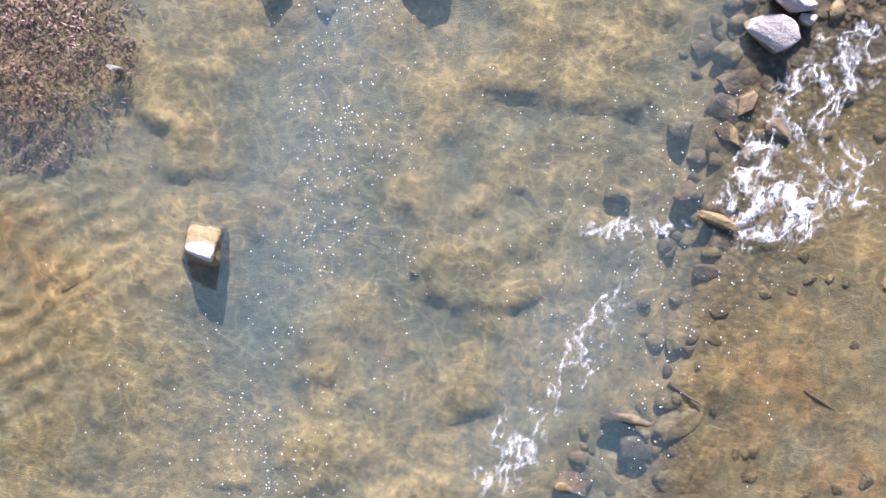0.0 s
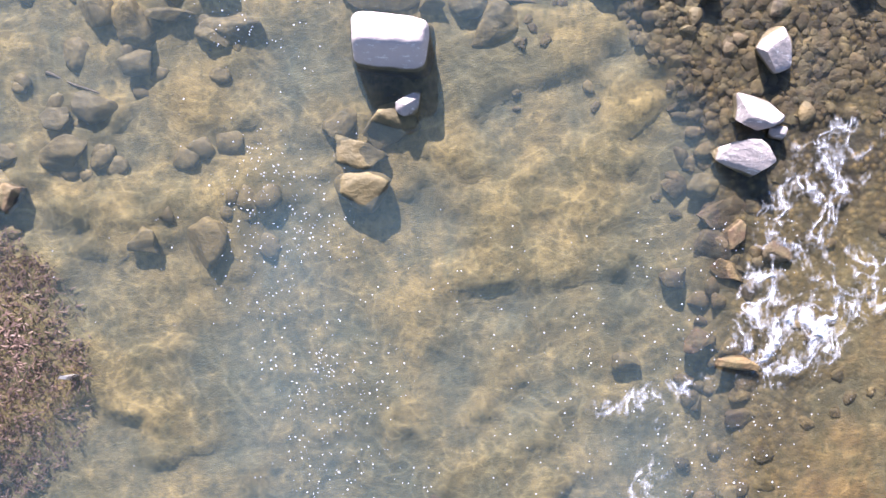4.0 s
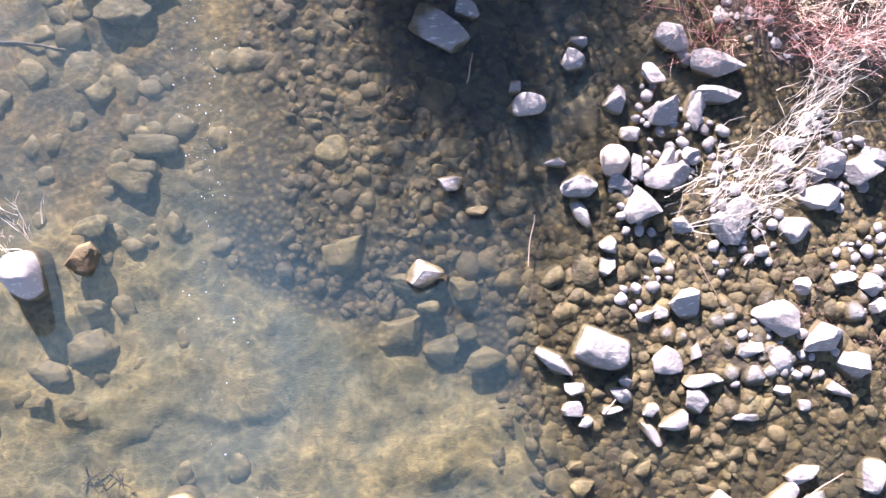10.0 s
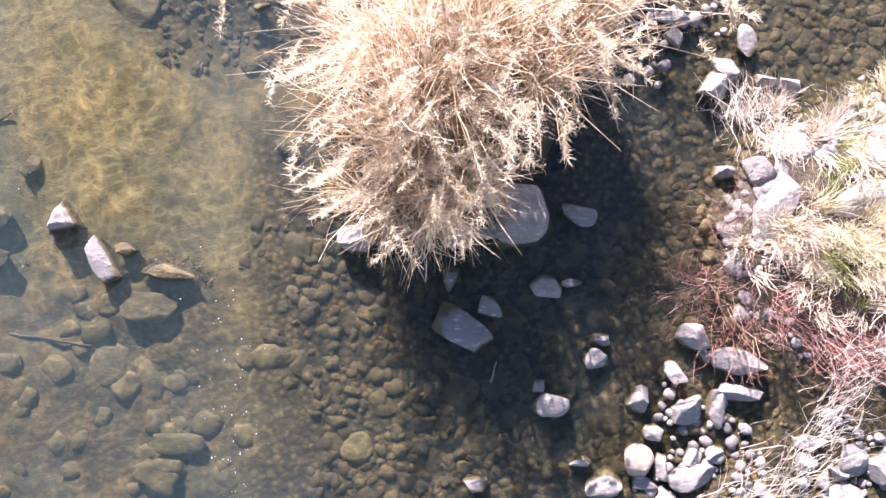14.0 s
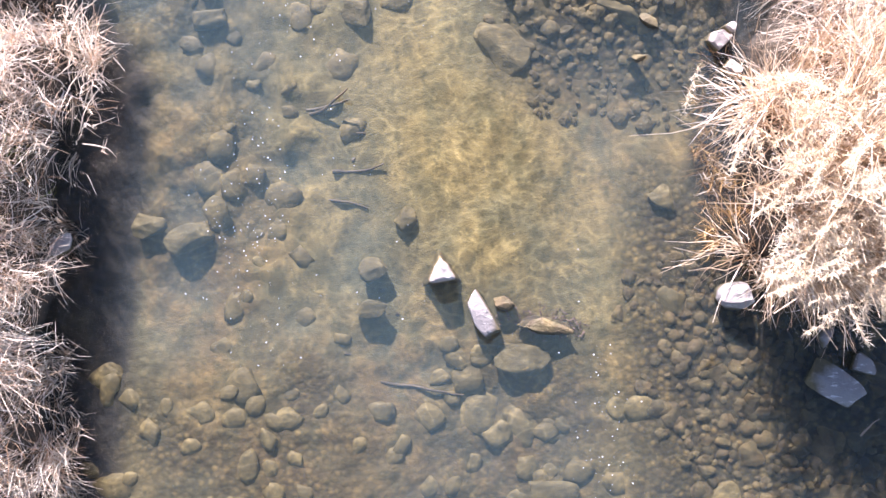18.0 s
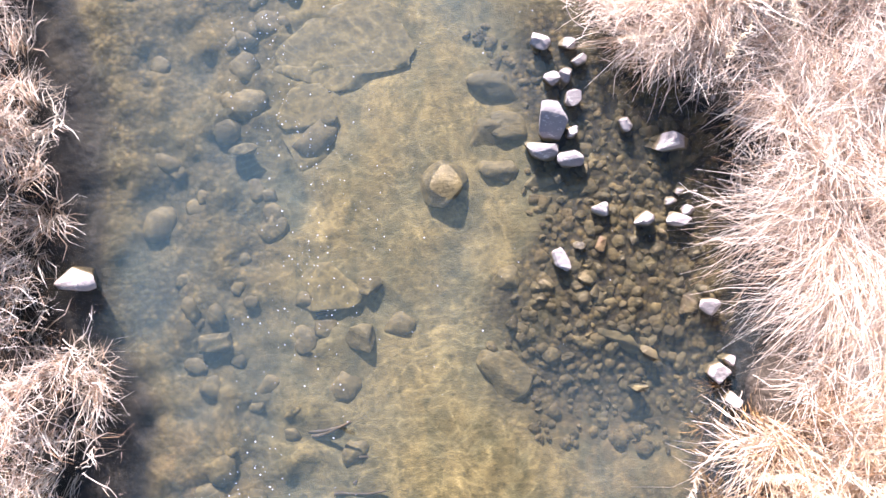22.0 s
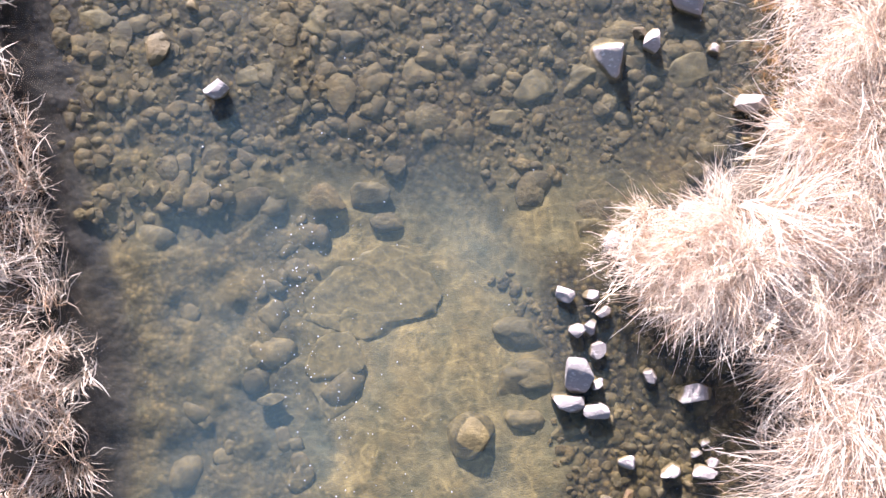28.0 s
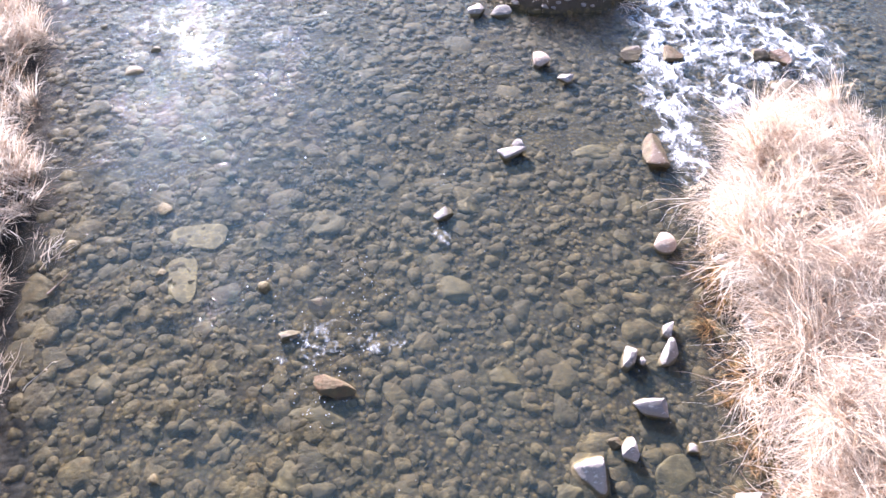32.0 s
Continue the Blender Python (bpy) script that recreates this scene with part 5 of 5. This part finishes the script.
# ---- foam ----
def lace(seed, x0, x1, y0, y1, mask, step, cell, level, lift=0.03):
    """White water: a crinkled skin whose froth is thick on the ridges and fades to nothing between them."""
    X, Y = np.meshgrid(np.arange(x0, x1, step), np.arange(y0, y1, step))
    rng = np.random.default_rng(seed)
    wx_, wy_ = 0.25 * fbm(X * 3, Y * 3, seed + 3), 0.25 * fbm(X * 3 + 50, Y * 3, seed + 4)
    u, v = (X + wx_) / cell, (Y + wy_) / cell * 0.6
    ridge = sum(0.6 ** k * (1 - 1.5 * np.abs(vnoise(u * 1.9 ** k, v * 1.9 ** k, seed + 20 + k))) for k in range(5)) / 2.3
    m = mask(X, Y)
    froth = np.clip((ridge + m * 0.6 - level + 0.3) / 0.8, 0, 1) * smooth(0.02, 0.3, m)
    Z = surface(X, Y) + 0.006 + lift * np.clip(ridge, 0, 1) ** 2 * m + rng.uniform(0, 0.004, X.shape)
    ny, nx = X.shape
    keep = froth > 0.004
    keep = keep[:-1, :-1] | keep[1:, :-1] | keep[:-1, 1:] | keep[1:, 1:]
    i = (np.arange(ny - 1)[:, None] * nx + np.arange(nx - 1))[keep].ravel()
    F = np.stack([i, i + 1, i + nx + 1, i + nx], -1)
    used, F = np.unique(F, return_inverse=True)
    return np.stack([X, Y, Z], -1).reshape(-1, 3)[used], F.reshape(-1, 4), froth.ravel()[used]


def foam_patch(name, label, *args, **more):
    V, F, froth = lace(*args, **more)
    me = mesh_of(name, V, F, FOAM)
    me.attributes.new("froth", 'FLOAT', 'POINT').data.foreach_set("value", froth.astype(np.float32))
    return tagged(new(name, me), label, "foam", kind="stuff")


foam_patch("white_water", "white water foaming round the wet stones", 31, 2.3, 4.9, 1.0, 4.8,
           lambda x, y: np.maximum.reduce([1.05 * spot(x, y, 3.5, 2.35, 0.85, 0.6, 25), 0.85 * spot(x, y, 3.15, 2.75, 0.3, 0.8, -10), 0.7 * spot(x, y, 3.55, 3.6, 0.6, 1.0, -25), 0.62 * spot(x, y, 4.1, 2.9, 0.8, 0.7, 30), 0.62 * spot(x, y, 3.9, 4.2, 0.7, 0.5)]), 0.009, 0.13, 0.9)
foam_patch("foam_streaks", "thin foam streaks trailing down the current", 33, 0.6, 3.6, -2.4, 2.6,
           lambda x, y: np.maximum.reduce([0.72 * spot(x, y, 2.1, 1.75, 1.1, 0.2, 15), 0.7 * spot(x, y, 2.0, 0.4, 0.35, 1.6, -12), 0.7 * spot(x, y, 1.5, -0.9, 0.5, 1.1, -10), 0.95 * spot(x, y, 1.95, 0.15, 0.22, 0.2)]), 0.01, 0.13, 0.97, 0.01)
foam_patch("white_water", "white water rushing round the island's upstream end", 37, -0.9, 5.9, 24.6, 32.0,
           lambda x, y: np.maximum.reduce([1.0 * spot(x, y, 2.3, 28.6, 2.6, 3.0, 30), 0.95 * spot(x, y, 0.9, 27.6, 0.9, 2.6, -20), 0.8 * spot(x, y, 0.35, 25.8, 0.5, 1.1, -10), 1.1 * spot(x, y, 3.2, 27.4, 1.0, 0.9), 1.0 * spot(x, y, 1.5, 26.9, 1.0, 1.2), 0.9 * spot(x, y, 0.35, 25.3, 0.4, 1.2, -12), 0.75 * spot(x, y, 3.9, 30.3, 2.0, 1.8)]), 0.017, 0.24, 0.84, 0.07)
foam_patch("foam_streaks", "broken wavelets of foam round half-sunken stones", 39, -6.4, -3.2, 21.4, 25.0,
           lambda x, y: np.maximum.reduce([0.62 * spot(x, y, -5.4, 22.7, 0.8, 0.5), 0.6 * spot(x, y, -3.6, 24.2, 0.4, 0.3), 0.58 * spot(x, y, -4.6, 22.6, 0.5, 0.25)]), 0.011, 0.14, 0.96, 0.01)

foam_patch("foam_streaks", "broken glittering wavelets where the river runs over stones", 41, -9.4, -4.2, 27.4, 31.5,
           lambda x, y: np.maximum.reduce([0.95 * spot(x, y, -7.25, 28.9, 0.75, 1.0), 0.85 * spot(x, y, -7.9, 29.8, 0.9, 0.9), 0.75 * spot(x, y, -5.7, 29.3, 0.9, 0.8, 20), 0.6 * spot(x, y, -6.6, 30.2, 1.6, 0.9)]), 0.014, 0.2, 1.04, 0.03)


def specks(seed, count, centre, spread_x, y0, y1, size):
    """Small domes of foam strung along the current; centre(y) is the thread they follow."""
    rng = np.random.default_rng(seed)
    y = rng.uniform(y0, y1, count)
    x = centre(y) + rng.normal(0, spread_x, count) * (0.6 + 0.6 * rng.random(count))
    keep = (bed(x, y) < -0.03) & (fbm(x * 1.7, y * 1.1, seed + 2) + rng.normal(0, 0.25, count) > 0.0)
    x, y = x[keep], y[keep]
    r = size * np.minimum(rng.lognormal(0, 0.5, len(x)), 1.9)
    a = np.arange(6) * np.pi / 3
    ring = np.stack([np.cos(a), np.sin(a), 0 * a], -1)
    base = np.vstack([ring, ring * 0.6 + (0, 0, 0.4), [[0, 0, 0.55]]])
    V = base[None] * r[:, None, None] * np.array([1, 1, 1]) + np.stack([x, y, surface(x, y) + 0.002], -1)[:, None]
    f = []
    for k in range(6):
        j = (k + 1) % 6
        f += [[k, j, 6 + j], [k, 6 + j, 6 + k], [6 + k, 6 + j, 12]]
    F = np.array(f)[None] + (np.arange(len(x)) * 13)[:, None, None]
    return V.reshape(-1, 3), F.reshape(-1, 3)


def speck_field(*args):
    V, F = specks(*args)
    tagged(new("foam_specks", mesh_of("foam_specks", V, F, BUBBLE)), "scattered white foam bubbles drifting on the water", "foam", kind="stuff")


speck_field(51, 2550, lambda y: -1.2 - 0.12 * (y - 1) + 0.2 * np.sin(y * 1.1), 0.42, -3, 6.5, 0.0047)
speck_field(52, 1360, lambda y: -0.6 + 0.8 * np.sin(y * 1.3), 1.3, -3, 3.5, 0.0042)
speck_field(53, 1105, lambda y: 2.6 + 0 * y, 1.0, -2.5, 3.6, 0.0050)
speck_field(54, 289, lambda y: -2.2 + 0.15 * np.sin(y), 0.25, 6, 12, 0.0043)
speck_field(55, 850, lambda y: -5.6 + 0.35 * np.sin(y * 0.9), 0.4, 11.5, 19, 0.0043)
speck_field(56, 425, lambda y: -4.2 + 0 * y, 1.8, 12, 28, 0.0043)
speck_field(57, 289, lambda y: -5.2 + 0 * y, 0.5, 21.6, 24, 0.0050)

# ---- sunken leaf litter ----
def litter(seed, count, cx, cy, rx, ry, turn, name, label):
    rng = np.random.default_rng(seed)
    a, r = rng.uniform(0, 2 * np.pi, count), np.sqrt(rng.uniform(0, 1, count))
    c, s = math.cos(radians(turn)), math.sin(radians(turn))
    u, v = r * np.cos(a) * rx, r * np.sin(a) * ry
    x, y = cx + u * c - v * s, cy + u * s + v * c
    ok = r + 0.75 * fbm(x * 1.4, y * 1.4, seed) + 0.34 * rng.normal(size=count) < 0.72
    x, y, count = x[ok], y[ok], int(ok.sum())
    root = np.stack([x, y, bed(x, y) + rng.uniform(0.002, 0.025, count)], -1)
    d = rng.uniform(0, 2 * np.pi, count)
    V, F, _ = blades(rng, root, np.stack([np.cos(d), np.sin(d)], -1) * 1.3, rng.uniform(0.03, 0.11, count), rng.uniform(0.006, 0.026, count), np.full(count, 0.75), 2)
    V[:, 2] = np.minimum(V[:, 2], np.repeat(root[:, 2] + 0.02, 6))
    tagged(new(name, mesh_of(name, V, F, LITTER)), label, "leaves", kind="stuff")


litter(61, 11000, -4.75, 1.95, 1.3, 1.5, 15, "leaf_litter", "reddish-brown sunken leaves and plant scraps")
litter(62, 900, -3.0, 12.0, 0.5, 0.2, -10, "leaf_litter", "rusty leaves caught against the wet stones")
litter(63, 900, 3.9, 8.6, 0.9, 0.8, 0, "leaf_litter", "brown plant scraps between the pebbles")

leaf_v, leaf_f, _ = blades(np.random.default_rng(3), np.array([[0.0, 0.0, 0.0]]), np.array([[2.05, 0.3]]), np.array([0.12]), np.array([0.13]), np.array([0.0]), 4)
fallen_leaf = new("fallen_leaf", mesh_of("fallen_leaf", leaf_v, leaf_f, BLEACHED))
fallen_leaf.matrix_world = pose(-3.66, 1.81, -0.02, 0, 0, 20)
tagged(fallen_leaf, "single pale leaf floating just under the surface", "leaf")

# ---- cobbles: the nearest ones singly, the rest as one bed ----
SILTED = [rock(np.random.default_rng(250 + k), 2, 9, 2.1, 0.17, 0.55) for k in range(16)]
LIBRARY = [rock(np.random.default_rng(50 + k), 1 if k > 23 else 2, 8, 2.6, 0.085, 0.6) for k in range(40)]
cobble_meshes = [mesh_of("cobble", LIBRARY[k][0] * (0.5, 0.5, 0.36), LIBRARY[k][1], COBBLE, 35) for k in range(8)]


def scatter(seed, x0, x1, y0, y1, per_m2, small, large, keep=None):
    rng = np.random.default_rng(seed)
    n = int((x1 - x0) * (y1 - y0) * per_m2)
    x, y = rng.uniform(x0 - 0.35, x1 + 0.35, n), rng.uniform(y0 - 0.35, y1 + 0.35, n)
    inset = np.minimum.reduce([x - x0, x1 - x, y - y0, y1 - y]) + 0.35
    size = small * (large / small) ** (rng.beta(1.1, 2.2, n))
    h = bed(x, y)
    ok = (h < 0.2) & ((y < 11) | (x > west_edge(y) + 0.25)) & (inset > 0.45 + 0.6 * fbm(x * 1.3, y * 1.3, seed + 40))
    if keep is not None:
        ok &= keep(x, y)
    return np.stack([x, y, h, size, rng.uniform(0, 360, n), rng.uniform(0.6, 1.0, n)], -1)[ok]


def bar(x, y):
    edge = np.interp(y, [4.4, 5.4, 6.3, 7.5, 9], [2.55, 1.9, 1.2, 0.9, 0.6])
    return (x > edge - 0.1) | (fbm(x * 2, y * 2, 5) > 0.25)


single = np.vstack([scatter(1, 0.9, 2.9, 5.2, 7.4, 34, 0.12, 0.3, bar), scatter(2, -3.2, -1.4, 14.9, 17.3, 40, 0.1, 0.24)])[:300]
for x, y, z, size, turn, slim in single:
    ob = new("cobble", cobble_meshes[int(size * 977 + turn) % 8])
    ob.parent = ground
    ob.matrix_world = pose(x, y, z + 0.03 * size, 0, 0, turn) @ Matrix.Diagonal((size, size * slim, size, 1))

bar_fields = [
    scatter(11, 0.6, 5.2, 4.4, 9.2, 190, 0.07, 0.3, bar),
    scatter(12, -2.2, 3.0, 8.6, 12.8, 110, 0.08, 0.26, lambda x, y: x > -1.5 + 1.2 * fbm(x * 0.9, y * 0.9, 9)),
    scatter(13, 1.5, 5.2, 8.2, 11.8, 95, 0.045, 0.16),
    scatter(20, 2.2, 3.5, -1.6, 4.6, 26, 0.12, 0.4),
    scatter(27, 3.3, 6.0, -1.4, 4.4, 5, 0.1, 0.35),
    scatter(23, -1.6, 2.6, 8.7, 12.6, 3.0, 0.25, 0.5),
    scatter(22, 1.6, 5.5, 12.2, 15.8, 120, 0.08, 0.3),
]
silt_fields = [
    scatter(14, -8.2, -1.8, 9.2, 12.0, 10, 0.18, 0.6, lambda x, y: spot(x, y, -5.2, 10.4, 4.0, 2.0) + 0.4 * fbm(x, y, 3) > 0.2),
    scatter(16, -8.2, -5.0, 11.8, 19.0, 6, 0.16, 0.55, lambda x, y: x > west_edge(y) + 1.0),
    scatter(19, -5.0, -1.8, 2.8, 9.4, 6, 0.16, 0.5, lambda x, y: fbm(x * 0.9, y * 0.9, 19) > -0.05),
    scatter(21, -2.0, 2.6, 4.6, 9.0, 3, 0.14, 0.45, lambda x, y: fbm(x * 0.9, y * 0.9, 29) > 0.1),
    scatter(26, -8.0, -4.6, 12, 18.8, 1.2, 0.3, 0.6, lambda x, y: x > west_edge(y) + 1.0),
]
dark_fields = [
    scatter(15, -3.9, -0.9, 13.8, 18.4, 110, 0.065, 0.24, lambda x, y: x > -3.3 + 0.9 * fbm(x * 1.2, y * 1.2, 8)),
    scatter(17, -9.8, 0.6, 18.6, 26.0, 85, 0.065, 0.34, lambda x, y: fbm(x * 0.8, y * 0.8, 17) + smooth(18.5, 20.5, y) > 0.35),
    scatter(18, -10.5, 5.5, 26.0, 31.5, 46, 0.11, 0.3),
    scatter(25, -9.2, -0.8, 18.8, 30, 2.6, 0.28, 0.6),
]
groups = [np.vstack(bar_fields), np.vstack(silt_fields), np.vstack(dark_fields)]
for k, rows in enumerate(groups):
    vs, fs, at = [], [], 0
    for i, (x, y, z, size, turn, slim) in enumerate(rows):
        v, f = SILTED[i % 16] if k == 1 else LIBRARY[8 + i % 16 if size > 0.15 else 24 + i % 16]
        c, s = math.cos(radians(turn)), math.sin(radians(turn))
        tall = 0.13 * size if k == 1 else 0.27 * size if z > -0.03 else max(0.03, min(0.27 * size, -0.012 - z - 0.05 * size))
        p = v * (size / 2, size / 2 * slim, tall)
        vs.append(np.stack([p[:, 0] * c - p[:, 1] * s + x, p[:, 0] * s + p[:, 1] * c + y, p[:, 2] + z - 0.01 * size], -1))
        fs.append(f + at)
        at += len(v)
    ob = new("cobble_bed", mesh_of("cobble_bed", np.vstack(vs), np.vstack(fs), (BAR_COBBLES, SILT_COBBLES, COBBLES)[k], None if k == 1 else 50))
    tagged(ob, "bed of brown algae-stained cobbles under shallow water", "cobbles", kind="stuff")


# ---- dry pebbles heaped on the bank ----
def pebble_heap(seed, x, y, rx, ry, turn, count, small, large):
    rng = np.random.default_rng(seed)
    a, r = rng.uniform(0, 2 * np.pi, count), np.sqrt(rng.uniform(0, 1, count))
    c, s = math.cos(radians(turn)), math.sin(radians(turn))
    u, w = r * np.cos(a) * rx, r * np.sin(a) * ry
    px, py = x + u * c - w * s, y + u * s + w * c
    size = small * (large / small) ** rng.beta(1.0, 1.9, count)
    spaced = []
    for k in np.argsort(-size):
        if fbm(px[k] * 2.2, py[k] * 2.2, seed) > 0.35 - 0.5 * (1 - r[k]) and all((px[k] - px[j]) ** 2 + (py[k] - py[j]) ** 2 > (0.42 * (size[k] + size[j])) ** 2 for j in spaced):
            spaced.append(k)
    vs, fs, at = [], [], 0
    for k in spaced:
        v, f = ROUND[k % 8]
        h = size[k] / 2
        t = a[k] * 3
        p = v * (h, h * rng.uniform(0.7, 0.95), h * 0.62)
        z = max(0.0, float(bed(px[k], py[k]))) + 0.5 * h
        vs.append(np.stack([p[:, 0] * math.cos(t) - p[:, 1] * math.sin(t) + px[k], p[:, 0] * math.sin(t) + p[:, 1] * math.cos(t) + py[k], p[:, 2] + z], -1))
        fs.append(f + at)
        at += len(v)
    tagged(new("pebbles", mesh_of("pebbles", np.vstack(vs), np.vstack(fs), PEBBLE)), "heap of small rounded dry grey pebbles on the bank", "pebbles", kind="stuff")


ROUND = [rock(np.random.default_rng(150 + k), 2, 4, 2.3, 0.05, 0.7) for k in range(8)]
for k, row in enumerate([(2.35, 9.75, 0.7, 0.6, 20, 420), (3.3, 10.0, 0.9, 0.5, 20, 420), (3.9, 9.9, 0.6, 0.7, 0, 300), (2.3, 10.45, 0.5, 0.45, 0, 160), (3.0, 9.2, 0.5, 0.35, 30, 130), (2.1, 8.75, 0.5, 0.4, 0, 110), (3.6, 8.3, 0.9, 0.5, 30, 160), (4.2, 8.9, 0.5, 0.5, 0, 120), (4.6, 13.2, 0.8, 0.8, 0, 220), (2.2, 14.3, 0.6, 0.8, 0, 150)]):
    pebble_heap(170 + k, *row, 0.055, 0.17)
